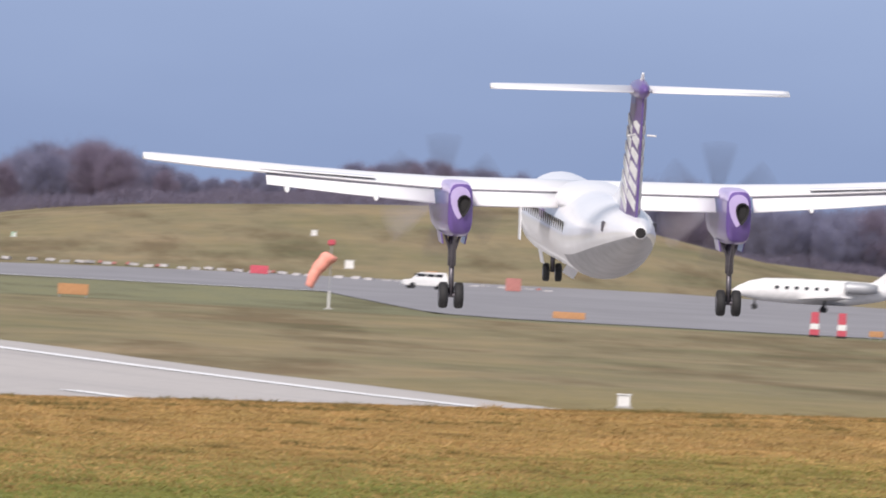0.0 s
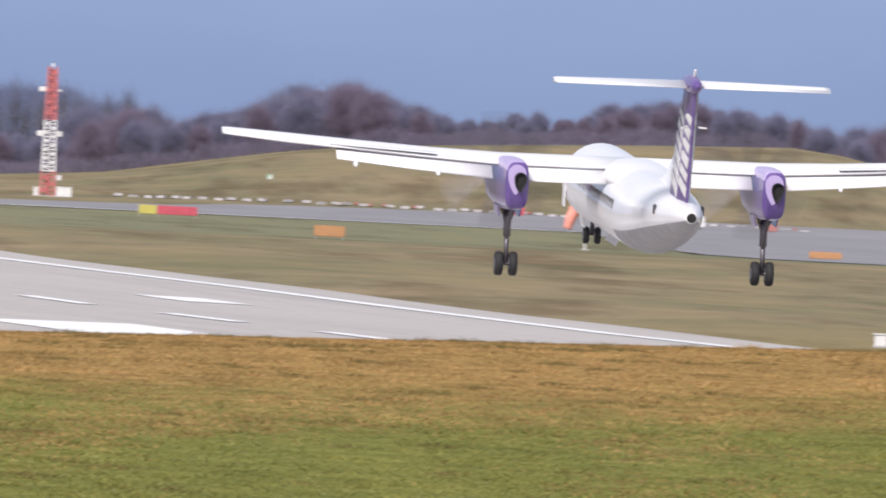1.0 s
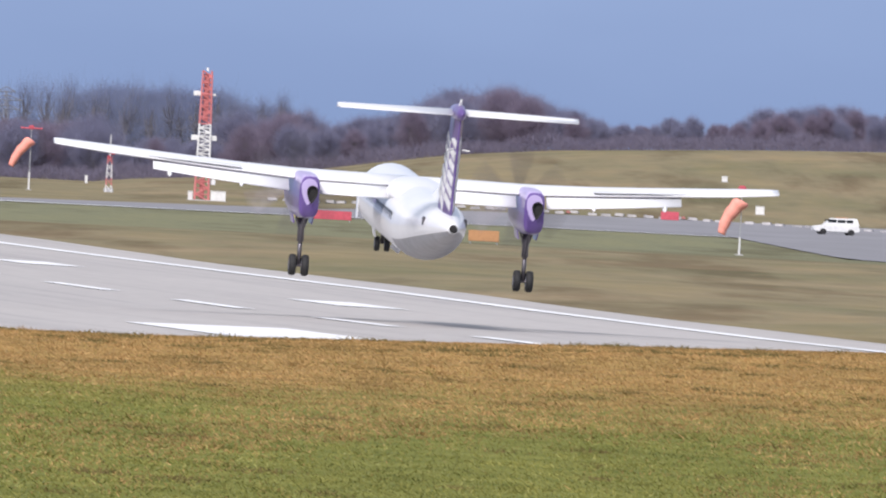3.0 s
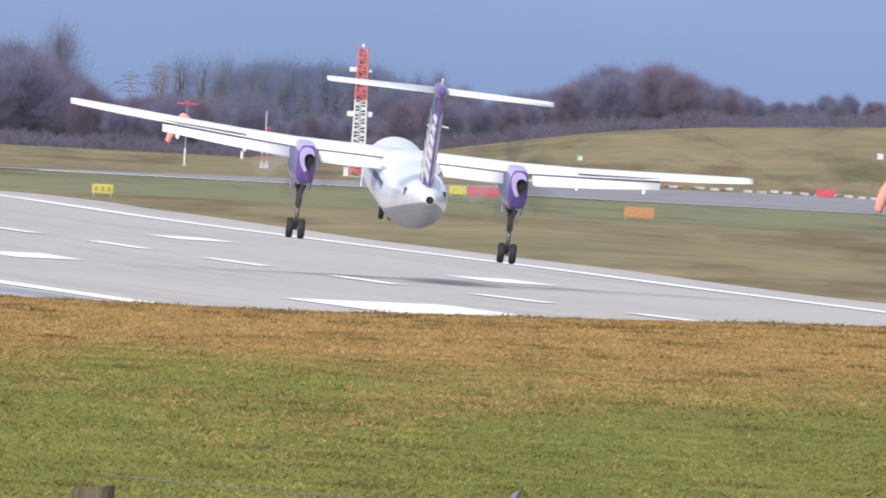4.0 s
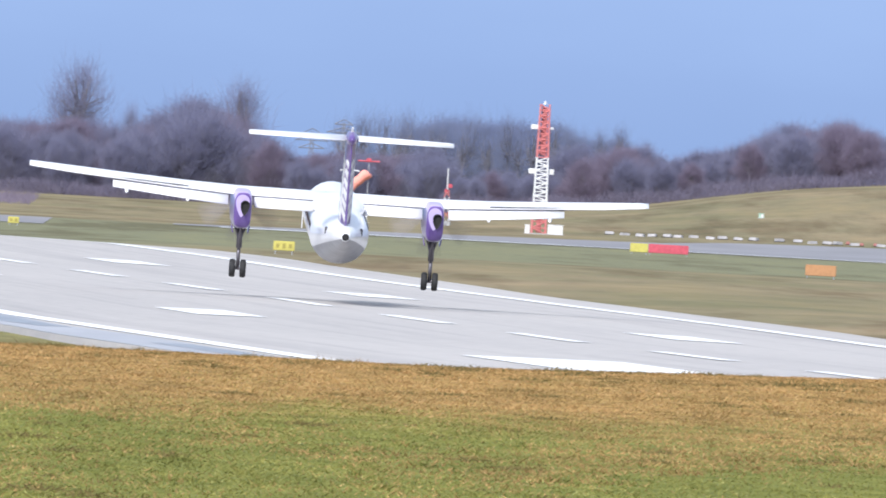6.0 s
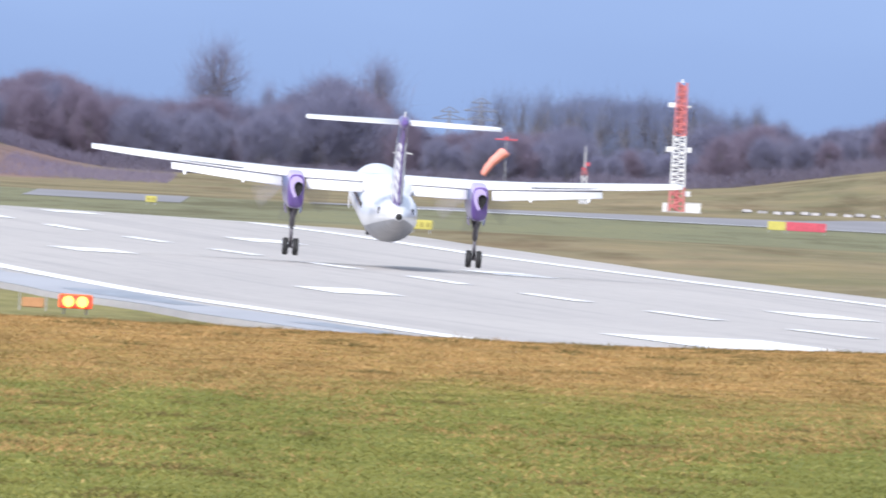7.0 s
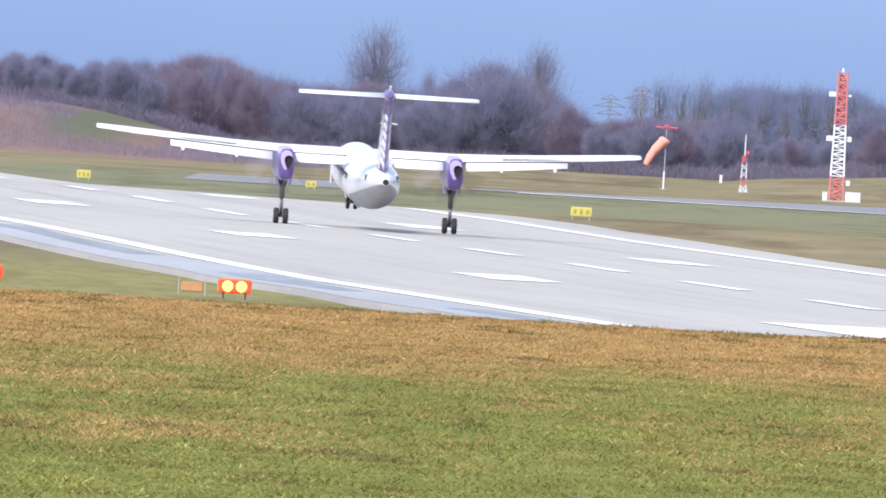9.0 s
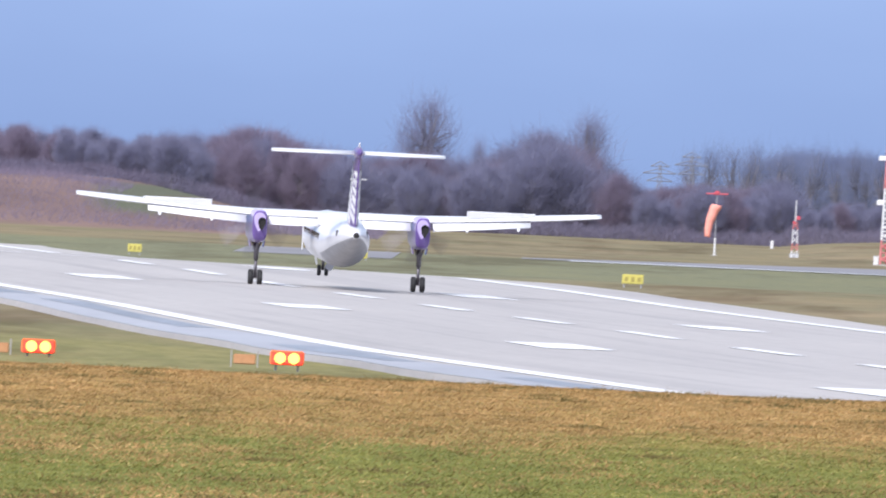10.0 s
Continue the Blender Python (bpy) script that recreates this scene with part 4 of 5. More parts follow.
def approach_light(x, y, group):
    """A slope-indicator light unit: orange housing on legs with glowing lenses and an added halo plate."""
    ob = thing("slope_light_unit", "orange slope light unit glowing red in grass", "airfield light", x, y, 0, group)
    bm = bmesh.new()
    box(bm, (1.24, 0.9, 0.52), Matrix.Translation((0, 0.2, 0.37)), 0.05)
    body = part("housing", bm, HOUSING, ob)
    # glowing plate added to imitate the red halo round the lenses
    bm = bmesh.new()
    box(bm, (1.12, 0.04, 0.42), Matrix.Translation((0, -0.26, 0.37)), 0.01)
    part("halo_plate", bm, HALO_RED, body, "red glowing plate added for the lens halo")
    for dx in (-0.25, 0.25):
        bm = bmesh.new()
        bmesh.ops.create_cone(bm, cap_ends=True, segments=18, radius1=0.21, radius2=0.18, depth=0.12, matrix=pose(dx, -0.30, 0.36, 90))
        part("lens", bm, LENS_RED, body, "glowing orange red lens")
    for dx in (-0.4, 0.4):
        bm = bmesh.new()
        rod(bm, (dx, 0.1, -0.1), (dx, 0.1, 0.14), 0.04)
        part("leg", bm, GALV, ob)
    return ob


def orange_box(x, y):
    ob = thing("junction_box", "orange junction box with pale corner posts", "box", x, y)
    bm = bmesh.new()
    box(bm, (0.8, 0.5, 0.36), Matrix.Translation((0, 0, 0.25)), 0.03)
    part("body", bm, ORANGE, ob)
    for dx in (-0.48, 0.48):
        bm = bmesh.new()
        rod(bm, (dx, -0.2, -0.05), (dx, -0.2, 0.58), 0.025)
        part("post", bm, CONCRETE, ob)


LENS_RED = glow("glowing_red_lens", (1.0, 0.20, 0.035), 7.5)
HALO_RED = glow("red_halo_glow", (1.0, 0.025, 0.012), 3.0)
approach_light(-10.0, 950, "slope lights")
approach_light(-19.0, 950, "slope lights")
orange_box(-11.55, 951)
orange_box(-20.5, 951)


def car():
    ob = thing("car", "white estate car parked on the taxiway edge", "car", 95.8, 2640, 8)
    bm = bmesh.new()
    prof = [(-2.35, 0.55), (-2.3, 0.85), (-1.35, 1.0), (1.9, 1.02), (2.3, 0.95), (2.38, 0.5), (2.2, 0.32), (-2.2, 0.32)]
    loft(bm, [[(x, yy, z) for x, z in prof] for yy in (-0.88, 0.88)])
    bmesh.ops.bevel(bm, geom=list(bm.edges), offset=0.08, segments=2, affect="EDGES")
    body = part("body", bm, LIGHT, ob)
    bm = bmesh.new()
    up = [(-1.30, 0.98), (-0.45, 1.72), (2.05, 1.76), (2.30, 1.0)]
    loft(bm, [[(x, yy * (0.82 if z > 1.2 else 1), z) for x, z in up] for yy in (-0.82, 0.82)])
    part("cabin", bm, LIGHT, ob)
    for x0, x1 in ((-0.95, -0.05), (0.05, 0.85), (0.95, 1.65)):
        for s in (-1, 1):
            bm = bmesh.new()
            box(bm, (x1 - x0, 0.03, 0.44), pose((x0 + x1) / 2, s * 0.765, 1.36, s * -11))
            part("side_window", bm, GLASS, ob)
    bm = bmesh.new()
    box(bm, (1.2, 0.2, 0.1), Matrix.Translation((0.6, 0, 1.8)), 0.03)
    part("light_bar", bm, ORANGE, ob)
    for x in (-1.4, 1.45):
        for s in (-0.85, 0.85):
            bm = bmesh.new()
            bmesh.ops.create_cone(bm, cap_ends=True, segments=18, radius1=0.33, radius2=0.33, depth=0.22, matrix=pose(x, s, 0.33, 90))
            part("wheel", bm, BLACK, ob)


car()


def parked_jet():
    ob = thing("parked_jet", "white parked business jet on the far apron", "airplane", 128.0, 2500, 0)
    bm = bmesh.new()
    loft(bm, [[(x, yy, z) for yy, z in [(r * math.cos(a), 1.95 + dz + r * math.sin(a)) for a in [2 * math.pi * i / 20 for i in range(20)]]] for x, r, dz in
              ((-8.0, 0.08, -0.25), (-7.5, 0.42, -0.18), (-6.4, 0.82, -0.05), (-5.0, 1.1, 0.0), (-2, 1.2, 0), (3, 1.2, 0), (6, 0.9, 0.25), (8.5, 0.35, 0.5))])
    part("fuselage", bm, LIGHT, ob, smooth=True)
    bm = bmesh.new()
    for s in (-1, 1):
        loft(bm, [[(x0, s * yy, z), (x0 + c * 0.4, s * yy, z + 0.14), (x0 + c, s * yy, z), (x0 + c * 0.4, s * yy, z - 0.08)] for yy, x0, c, z in ((0, -2.2, 4.0, 1.15), (8.0, 1.8, 1.4, 1.6))])
    part("wing", bm, LIGHT, ob)
    for s in (-1, 1):
        bm = bmesh.new()
        loft(bm, [[(x, s * 1.75 + r * math.cos(a), 2.5 + r * math.sin(a)) for a in [2 * math.pi * i / 16 for i in range(16)]] for x, r in ((2.6, 0.5), (3.0, 0.58), (4.6, 0.56), (5.8, 0.4))])
        part("engine", bm, GALV, ob, smooth=True)
    bm = bmesh.new()
    loft(bm, [[(x0, -0.12, z), (x0 + c, -0.03, z), (x0 + c, 0.03, z), (x0, 0.12, z)] for x0, c, z in ((4.8, 3.6, 2.7), (7.0, 1.8, 4.4))])
    part("fin", bm, LIGHT, ob)
    for x, yy in ((-5.8, 0), (0.8, -1.6), (0.8, 1.6)):
        bm = bmesh.new()
        rod(bm, (x, yy, 0.3), (x, yy, 1.3), 0.08)
        bmesh.ops.create_cone(bm, cap_ends=True, segments=16, radius1=0.3, radius2=0.3, depth=0.25, matrix=pose(x, yy, 0.3, 90))
        part("wheel_leg", bm, BLACK, ob)
    bm = bmesh.new()
    for k in range(6):
        box(bm, (0.4, 0.02, 0.32), Matrix.Translation((-3.8 + 0.95 * k, -1.17, 2.25)), 0.005)
    part("window_row", bm, GLASS, ob)


parked_jet()


# ---- fence in front of the camera ----
def fence_post(x, y, h, r, lean, mat, label, name="fence_post"):
    ob = thing(name, label, "fence post", x, y)
    bm = bmesh.new()
    rings = []
    for i in range(9):
        t = i / 8
        q = r * (1.05 - 0.12 * t)
        rings.append([(lean * h * t + q * math.cos(a) * (1 + 0.10 * noise.noise(Vector((math.cos(a) * 2, math.sin(a) * 2, t * 3)))), q * math.sin(a), -0.2 + (h + 0.2) * t + (0.006 * math.cos(a) if i == 8 else 0)) for a in [2 * math.pi * j / 14 for j in range(14)]])
    loft(bm, rings)
    part("shaft", bm, mat, ob)
    return ob


FY = 58.0
strainer = fence_post(2.05, FY, 1.04, 0.042, 0.0, POSTWOOD, "weathered wooden fence post with a slanting brace")
bm = bmesh.new()
rod(bm, (-0.70, 0.02, -0.05), (-0.03, 0.0, 1.02), 0.034, 0.028, 10)
part("brace", bm, POSTWOOD, strainer)
fence_post(0.55, FY, 0.99, 0.012, 0.55, PYLON, "thin leaning metal fence stake in the grass")
fence_post(0.14, FY, 0.95, 0.05, 0.02, POSTWOOD, "weathered wooden fence post in the grass")
fence_post(3.90, FY, 1.02, 0.055, -0.05, POSTWOOD, "weathered wooden fence post in the grass")
for h in (1.0, 0.72, 0.42):
    wire = thing("fence_wire", "thin rusty fence wire strung between posts", "fence wire", 0.0, FY, 0, "fence wires")
    bm = bmesh.new()
    pts = []
    xs = (0.16, 2.05, 3.86)
    for a, c in zip(xs, xs[1:]):
        for i in range(8):
            t = i / 8
            pts.append((a + (c - a) * t, -0.05, h * 0.98 - 0.03 * math.sin(math.pi * t)))
    pts.append((xs[-1], -0.05, h * 0.98))
    loft(bm, [[(px, py + 0.0014 * math.cos(a), pz + 0.0014 * math.sin(a)) for a in [math.tau * i / 5 for i in range(5)]] for px, py, pz in pts])
    part("strand", bm, BARK, wire)


# ---- winter trees ----
def grow(rng, height, rx, rz, cz, clumps, sprigs, twig, up):
    """A bare tree: trunk, bent limbs to every clump of the crown, and slender twigs spraying out of the clumps."""
    wood_v, wood_f, tw_v, tw_f = [], [], [], []

    def limb(a, c, r0, r1):
        d = (c - a).normalized()
        s = d.cross(Vector((0.3, 0.5, 0.8))).normalized()
        u = d.cross(s)
        k = len(wood_v)
        for p, r in ((a, r0), (c, r1)):
            for i in range(3):
                an = math.tau / 3 * i
                wood_v.append(tuple(p + (s * math.cos(an) + u * math.sin(an)) * r))
        for i in range(3):
            j = (i + 1) % 3
            wood_f.append((k + i, k + j, k + 3 + j, k + 3 + i))

    top = Vector((rng.uniform(-0.02, 0.02) * height, 0, height * (cz - rz * 0.55)))
    limb(Vector((0, 0, -0.3)), top, height * 0.026, height * 0.020)
    leader = Vector((rng.uniform(-0.04, 0.04) * height, 0, height * (cz + rz * 0.45)))
    limb(top, leader, height * 0.018, height * 0.006)
    for c in range(clumps):
        z = rng.uniform(-0.9, 1.0)
        a = rng.uniform(0, math.tau)
        q = math.sqrt(max(0.0, 1 - z * z)) * math.sqrt(rng.uniform(0.12, 1.0)) * rng.uniform(0.85, 1.08)
        mid = Vector((math.cos(a) * q * rx * height, math.sin(a) * q * rx * height, height * (cz + z * rz * rng.uniform(0.8, 0.97))))
        root = top.lerp(leader, rng.uniform(0.0, 0.75)) if z > -0.2 else top * rng.uniform(0.7, 1.0)
        elbow = root.lerp(mid, 0.5) + Vector((rng.uniform(-1, 1), rng.uniform(-1, 1), rng.uniform(-0.6, 0.6))) * height * 0.03
        limb(root, elbow, height * 0.008, height * 0.005)
        limb(elbow, mid, height * 0.005, height * 0.0022)
        outward = (mid - Vector((0, 0, height * (cz - rz * 0.5)))).normalized()
        r = height * rng.uniform(0.09, 0.19)
        for _ in range(sprigs):
            d = (outward * rng.uniform(0.1, 0.9) + Vector((rng.gauss(0, 0.6), rng.gauss(0, 0.6), rng.gauss(up, 0.6)))).normalized()
            st = mid.lerp(elbow, rng.uniform(-0.1, 0.55)) + Vector((rng.gauss(0, 0.35), rng.gauss(0, 0.35), rng.gauss(0, 0.3))) * r
            ln = r * rng.uniform(0.6, 1.5)
            s = d.cross(Vector((rng.uniform(-1, 1), rng.uniform(-1, 1), rng.uniform(-1, 1)))).normalized() * twig * rng.uniform(0.35, 0.75)
            k = len(tw_v)
            tw_v.extend([tuple(st - s), tuple(st + s), tuple(st + d * ln)])
            tw_f.append((k, k + 1, k + 2))
    return wood_v, wood_f, tw_v, tw_f


def make_tree(seed, label, mat, shape):
    ob = new("tree")
    tagged(ob, label, "tree")
    wv, wf, tv, tf = grow(random.Random(seed), 10.0, *shape)
    from_lists("trunk", wv, wf, BARK, ob)
    from_lists("crown", tv, tf, mat, ob)
    return ob


ROUND = "bare round-crowned winter tree in a wood edge"
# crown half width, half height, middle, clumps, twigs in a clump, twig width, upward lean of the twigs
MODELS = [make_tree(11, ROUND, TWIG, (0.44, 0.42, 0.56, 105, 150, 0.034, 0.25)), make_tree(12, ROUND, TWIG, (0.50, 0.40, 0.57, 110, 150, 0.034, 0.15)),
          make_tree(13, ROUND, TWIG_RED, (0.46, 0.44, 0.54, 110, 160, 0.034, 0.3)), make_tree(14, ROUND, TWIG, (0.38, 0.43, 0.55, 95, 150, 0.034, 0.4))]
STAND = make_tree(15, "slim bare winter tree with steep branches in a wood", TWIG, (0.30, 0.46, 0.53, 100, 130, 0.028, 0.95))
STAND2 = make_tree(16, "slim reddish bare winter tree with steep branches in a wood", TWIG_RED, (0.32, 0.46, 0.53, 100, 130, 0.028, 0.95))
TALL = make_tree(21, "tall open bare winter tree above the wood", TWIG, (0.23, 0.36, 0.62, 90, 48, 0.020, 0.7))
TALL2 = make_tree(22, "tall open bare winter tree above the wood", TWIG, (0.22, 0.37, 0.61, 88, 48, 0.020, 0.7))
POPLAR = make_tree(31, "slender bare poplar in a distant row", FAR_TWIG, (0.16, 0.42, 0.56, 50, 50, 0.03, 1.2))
HAZY = make_tree(32, "far bare tree tinted haze blue in a distant wood", FAR_TWIG, (0.46, 0.42, 0.56, 100, 110, 0.034, 0.3))

# heights of the wood's edge along x, at 3200 m
SKYLINE = [(-80, 7.8), (-61, 7.3), (-55, 6.8), (-44, 7.6), (-38, 8.2), (-34, 7.6), (-29, 5.9), (-20, 6.0), (-12, 6.2), (-7, 7.8), (-2, 8.6), (0.5, 7.4), (3, 6.2), (5.5, 5.0), (7, 3.4), (14, 4.2), (21, 3.8), (26, 5.2), (36, 6.2), (48, 6.2),
           (58, 6.2), (66, 9.6), (74, 11.2), (80, 10.2), (86, 7.6), (92, 7.2), (97, 9.0), (101, 7.7), (106, 9.4), (114, 10.4), (122, 10.6), (129, 9.8), (133, 7.2), (140, 9.0), (147, 9.8), (156, 7.0), (175, 8.4)]
placed = set()


def plant(model, x, y, top, wide=1.0, turn=0.0):
    """Stands a tree of 10 m so that it reaches the height top."""
    g = land(x, y)
    s = max(3.0, top - g) / 10.0
    if model.name not in placed:
        placed.add(model.name)
        ob = model
    else:
        ob = copy_thing(model, Matrix())
    ob.matrix_basis = pose(x, y, g - 0.1, 0, 0, turn) @ Matrix.Diagonal((s * wide, s * wide, s, 1))
    return ob


rnd = random.Random(9)
x = -84.0
while x < 182:
    top = between(SKYLINE, x) - (2.9 if 27 < x < 43 else 0.0)
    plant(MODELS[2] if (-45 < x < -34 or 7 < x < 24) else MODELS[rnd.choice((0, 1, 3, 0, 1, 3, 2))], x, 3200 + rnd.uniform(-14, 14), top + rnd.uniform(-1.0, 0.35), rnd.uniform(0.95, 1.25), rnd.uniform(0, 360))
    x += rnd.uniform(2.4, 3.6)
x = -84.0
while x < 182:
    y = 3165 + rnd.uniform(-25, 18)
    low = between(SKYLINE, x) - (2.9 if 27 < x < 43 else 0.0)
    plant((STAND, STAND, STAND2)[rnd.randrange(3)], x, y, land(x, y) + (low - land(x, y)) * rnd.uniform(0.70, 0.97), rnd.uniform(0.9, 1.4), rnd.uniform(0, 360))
    x += rnd.uniform(1.3, 2.3)
# trees that stand out
plant(MODELS[2], -38.3, 3180, 8.3, 1.25, 40)
plant(TALL, -17.7, 3205, 13.0, 1.0, 10)
plant(TALL2, 2.0, 3195, 11.7, 1.05, 200)
plant(TALL, -11.5, 3215, 8.2, 0.5, 90)
plant(MODELS[1], -4.0, 3190, 9.4, 1.1, 70)
plant(MODELS[0], 74.5, 3190, 10.5, 1.2, 150)
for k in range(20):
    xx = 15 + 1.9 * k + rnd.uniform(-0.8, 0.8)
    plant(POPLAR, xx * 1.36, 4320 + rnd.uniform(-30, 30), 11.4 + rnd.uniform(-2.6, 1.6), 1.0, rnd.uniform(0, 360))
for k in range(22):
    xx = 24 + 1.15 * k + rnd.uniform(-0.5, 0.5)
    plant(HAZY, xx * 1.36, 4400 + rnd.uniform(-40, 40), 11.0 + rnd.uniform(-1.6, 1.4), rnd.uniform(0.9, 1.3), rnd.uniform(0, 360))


def thicket(name, label, x0, x1, y0, y1, h, count, mat, seed):
    """Undergrowth along the wood's edge: a mass of stems."""
    r = random.Random(seed)
    verts, faces = [], []
    for _ in range(count):
        px, py = r.uniform(x0, x1), r.uniform(y0, y1)
        g = land(px, py)
        if -48 < px < -38 and 2770 < py < 3000:
            continue
        hh = h * (0.62 + 0.55 * noise.noise(Vector((px * 0.16, 2.0, 0))) + 0.2 * noise.noise(Vector((px * 0.7, 5.0, 0))))
        st = Vector((px, py, g + hh * r.uniform(-0.05, 0.85)))
        d = Vector((r.gauss(0, 0.7), r.gauss(0, 0.5), r.gauss(1.0, 0.6))).normalized()
        s = d.cross(Vector((r.uniform(-1, 1), r.uniform(-1, 1), r.uniform(-1, 1)))).normalized() * r.uniform(0.015, 0.04)
        k = len(verts)
        verts.extend([tuple(st - s), tuple(st + s), tuple(st + d * r.uniform(0.4, 1.3))])
        faces.append((k, k + 1, k + 2))
    ob = from_lists(name, verts, faces, mat)
    return tagged(ob, label, "undergrowth", kind="stuff")


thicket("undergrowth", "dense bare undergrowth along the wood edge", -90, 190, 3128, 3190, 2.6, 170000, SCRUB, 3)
thicket("undergrowth", "reddish brown scrub on the earth bank", -95, -20, 2735, 2880, 0.5, 26000, TWIG_RED, 4)


def pylon(x, y, h):
    ob = thing("pylon", "distant grey steel lattice power pylon", "pylon", x, y)
    bm = bmesh.new()
    for sx in (-1, 1):
        for sy in (-1, 1):
            rod(bm, (sx * 0.9, sy * 0.9, -0.2), (sx * 0.14, sy * 0.14, h), 0.10, 0.06, 4)
    for i in range(9):
        z = h * i / 9
        a = 0.9 - 0.76 * i / 9
        for s in (-1, 1):
            rod(bm, (-a, s * a, z), (a * 0.9, s * a * 0.9, z + h / 9), 0.05, 0.05, 4)
            rod(bm, (a, s * a, z), (-a * 0.9, s * a * 0.9, z + h / 9), 0.07, 0.07, 4)
    part("tower", bm, PYLON, ob)
    for z, w in ((h * 0.76, 2.1), (h * 0.87, 2.7), (h * 0.97, 1.5)):
        bm = bmesh.new()
        rod(bm, (-w, 0, z), (w, 0, z), 0.08, 0.08, 4)
        rod(bm, (-w, 0, z), (0, 0, z + 0.8), 0.07, 0.07, 4)
        rod(bm, (w, 0, z), (0, 0, z + 0.8), 0.07, 0.07, 4)
        part("crossarm", bm, PYLON, ob)


pylon(18.9, 4200, 13.0)
pylon(14.1, 4260, 11.4)


# ---- grass in front ----
def grass(name, label, mat, seed, count, dry):
    """Standing blades on the near field; dry towards the brow, green closer in."""
    rng = np.random.RandomState(seed)
    verts, faces = [], []
    made = 0
    while made < count:
        y = rng.uniform(112, 281)
        x = rng.uniform(-0.026 * y - 0.6, 0.058 * y + 0.6)
        patch = noise.noise(Vector((x * 0.45, y * 0.045, 1.7)))
        patch2 = noise.noise(Vector((x * 1.9, y * 0.25, 5.2)))
        edge = (y - 180) / 26 + 2.6 * patch + 1.2 * patch2
        p_dry = 1 / (1 + math.exp(-2.2 * edge))
        if (rng.rand() < p_dry) != dry:
            continue
        made += 1
        lump = max(0.0, noise.noise(Vector((x * 2.6, y * 0.5, 9.0))))
        h = (0.009 + 0.015 * rng.rand() + 0.10 * lump ** 3) * (1.2 if dry else 1.0)
        if rng.rand() < 0.012:
            h *= 1.8
        w = rng.uniform(0.006, 0.017)
        a = rng.uniform(-0.9, 0.9)
        lx, ly = rng.uniform(-2.0, 2.0) * h, rng.uniform(-0.8, 0.8) * h
        z = land(x, y) - 0.006
        dx, dy = math.cos(a) * w / 2, math.sin(a) * w / 2
        k = len(verts)
        verts.extend([(x - dx, y - dy, z), (x + dx, y + dy, z), (x + lx, y + ly, z + h)])
        faces.append((k, k + 1, k + 2))
    ob = from_lists(name, verts, faces, mat)
    return tagged(ob, label, "grass", kind="stuff")


def tussocks(name, label, mat, seed, count, near=112, brow=5, grow_by=1.0):
    """Dark clumps of taller grass scattered over the near field and along its brow."""
    r = random.Random(seed)
    verts, faces = [], []
    for c in range(count):
        cy = r.uniform(262, 272) if c % brow == 0 else r.uniform(near, 268)
        cx = r.uniform(-0.026 * cy - 0.6, 0.058 * cy + 0.6)
        size = r.uniform(0.3, 1.0) ** 2
        for _ in range(int(24 + 120 * size)):
            off = r.gauss(0, 0.5)
            x, y = cx + off * 0.34 * grow_by * (0.4 + size), cy + r.gauss(0, 0.6)
            h = r.uniform(0.010, 0.022 + 0.030 * size) * (1.5 if c % 15 == 0 else 1.0) * max(0.25, 1 - abs(off)) * grow_by
            w = r.uniform(0.010, 0.026)
            z = land(x, y) - 0.005
            lean = r.gauss(0, 1.4) * h
            k = len(verts)
            verts.extend([(x - w / 2, y, z), (x + w / 2, y, z), (x + lean, y + r.gauss(0, 0.3) * h, z + h)])
            faces.append((k, k + 1, k + 2))
    ob = from_lists(name, verts, faces, mat)
    return tagged(ob, label, "grass", kind="stuff")


tussocks("tussock_grass", "dark tussocks of rough grass scattered over field", TUFT, 8, 420)
tussocks("tussock_grass", "large dark tussocks on the brow of the field", TUFT, 18, 110, 240, 2, 1.5)
grass("dry_grass", "dry straw-brown winter grass on the field brow", STRAW, 1, 300000, True)
grass("green_grass", "short green winter grass on the near field", BLADE, 2, 230000, False)


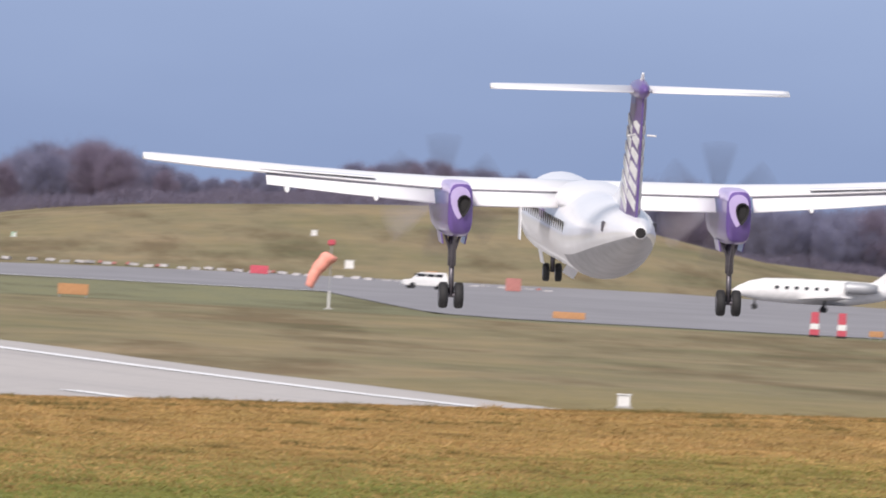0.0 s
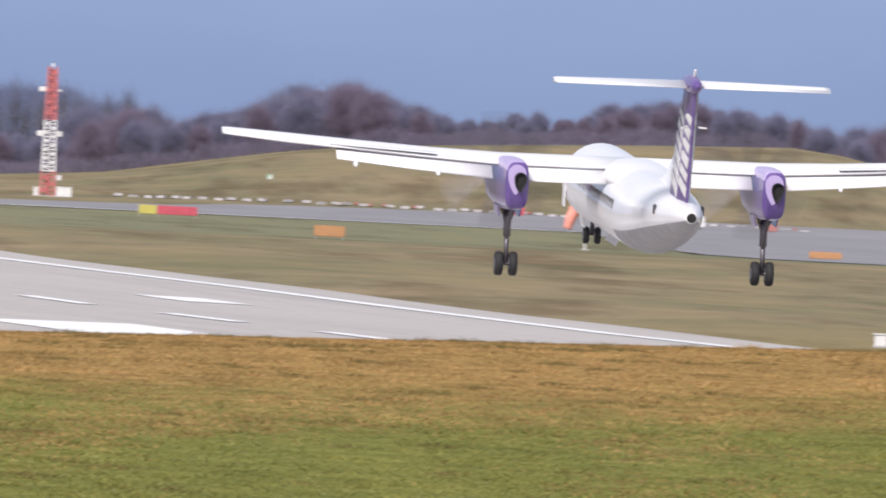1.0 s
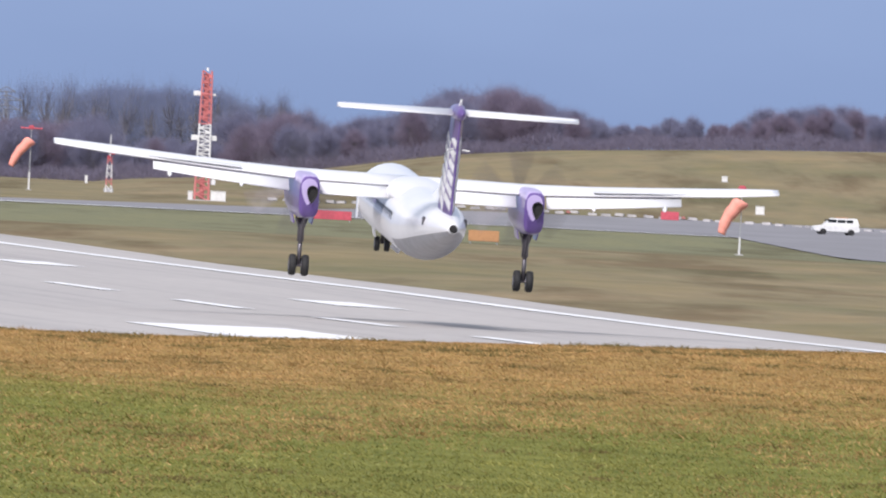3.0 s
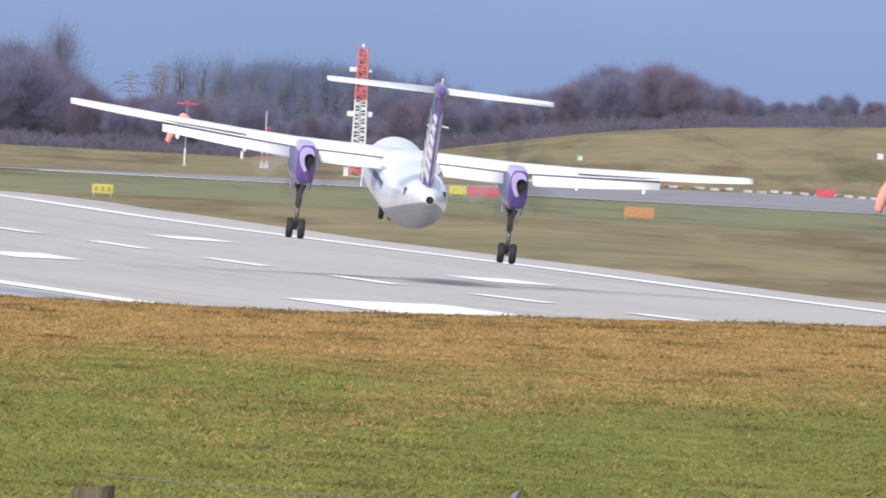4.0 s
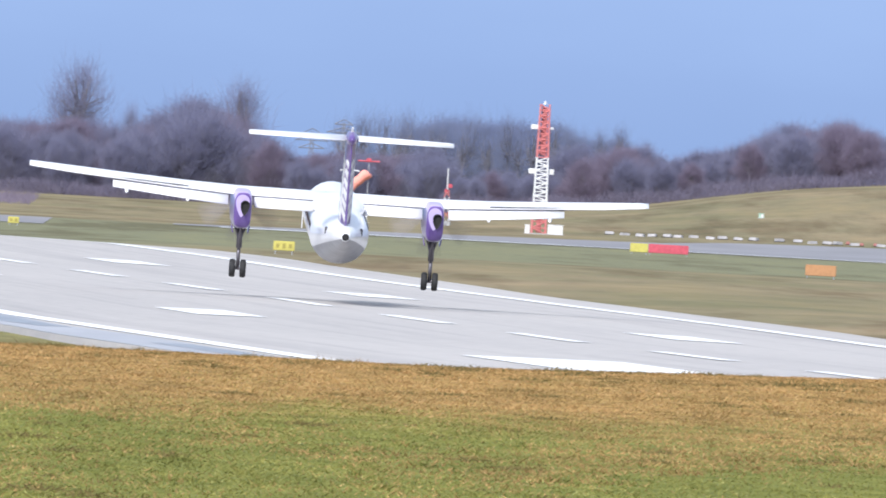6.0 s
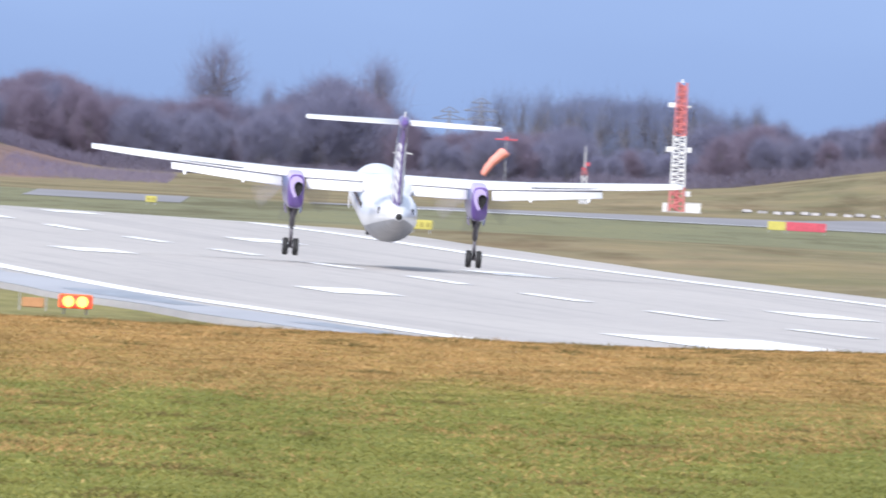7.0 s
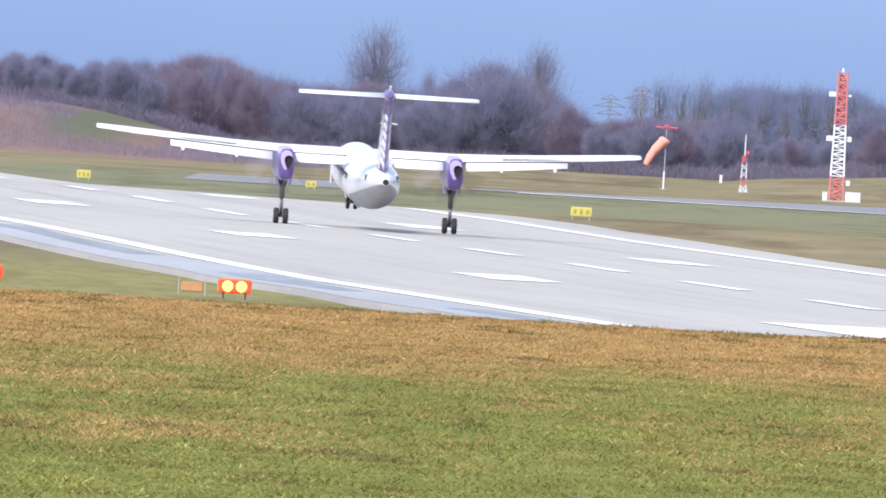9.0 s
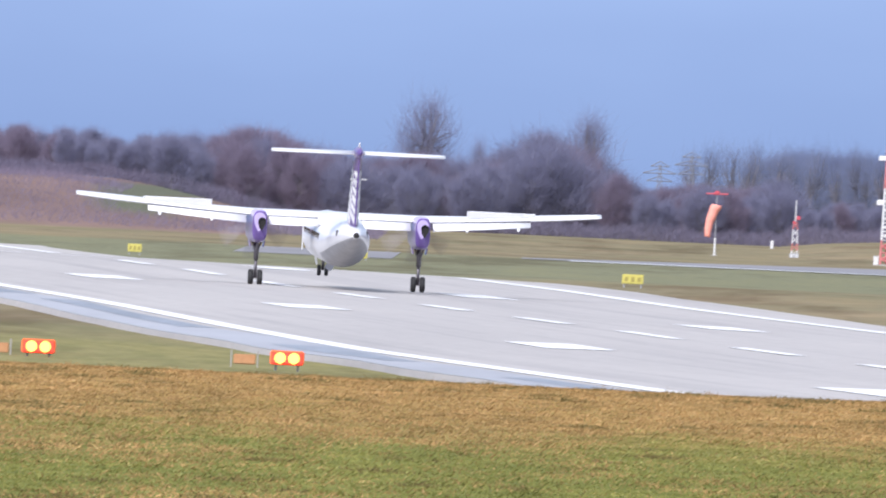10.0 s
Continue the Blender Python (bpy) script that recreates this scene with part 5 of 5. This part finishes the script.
# ---- what moves ----
# seconds, place of the main wheels, pitch, bank, heading
FLIGHT = [
    (0.0, 35.33, 829.3, -1.81, 2.46, -1.41, 2.62), (0.5, 33.28, 862.8, -2.61, 2.95, -0.90, 3.44), (1.0, 30.96, 895.7, -3.28, 3.53, -0.45, 4.22),
    (1.5, 28.06, 928.3, -3.81, 3.67, 1.40, 4.82), (2.0, 26.07, 960.4, -4.05, 3.49, 0.91, 5.01), (3.5, 17.76, 1054.1, -4.54, 3.63, 2.01, 3.03),
    (4.0, 15.07, 1084.5, -4.62, 3.74, 3.75, 2.38), (4.5, 12.16, 1114.4, -4.59, 3.77, 3.55, 1.73), (5.0, 10.24, 1144.0, -4.54, 3.54, 2.30, 1.66),
    (5.5, 7.61, 1173.2, -4.55, 3.71, 0.88, 1.05), (7.0, 1.27, 1258.2, -5.10, 3.68, 1.00, 2.2), (7.5, -1.08, 1285.7, -5.29, 3.9, 0.58, 2.95),
    (8.0, -3.21, 1312.9, -5.20, 3.28, 0.0, 3.39), (9.0, -7.82, 1366.1, -5.06, 2.67, 0.0, 3.47), (10.0, -12.47, 1417.8, -4.88, 1.3, 0.0, 3.68),
]


def motions():
    walk(airplane, [(t, pose(x, y, z + (0.15 if t > 6.5 else 0.06), p, b, h)) for t, x, y, z, p, b, h in FLIGHT])
    for pr, ex in propellers:
        walk(pr, [(k / 30, pose(ex, 4.75, 3.3, 0, 86 * k, 0)) for k in range(301)])
    # the socks sway in the wind: seconds and degrees from hanging straight down
    for sock, rest, sway in ((sock_a, (-0.05, -0.1, 5.35), ((0, 28), (2.0, 38), (3.5, 29), (4.5, 31), (5.5, 36), (7.5, 37), (9.0, 31), (9.5, 16), (10.0, 10))),
                             (sock_b, (-0.05, -0.1, 3.9), ((0, 27), (1.0, 24), (2.2, 30), (3.5, 22), (5.0, 26), (7.5, 30), (10.0, 20)))):
        walk(sock, [(t, pose(*rest, 0, a, 0)) for t, a in sway])
    for sp, a in spoiler_panels:
        walk(sp, [(t, pose(a.x, a.y, a.z, r, 0, 0)) for t, r in ((0, 0), (9.2, 0), (9.5, -38), (10.0, -42))])


motions()
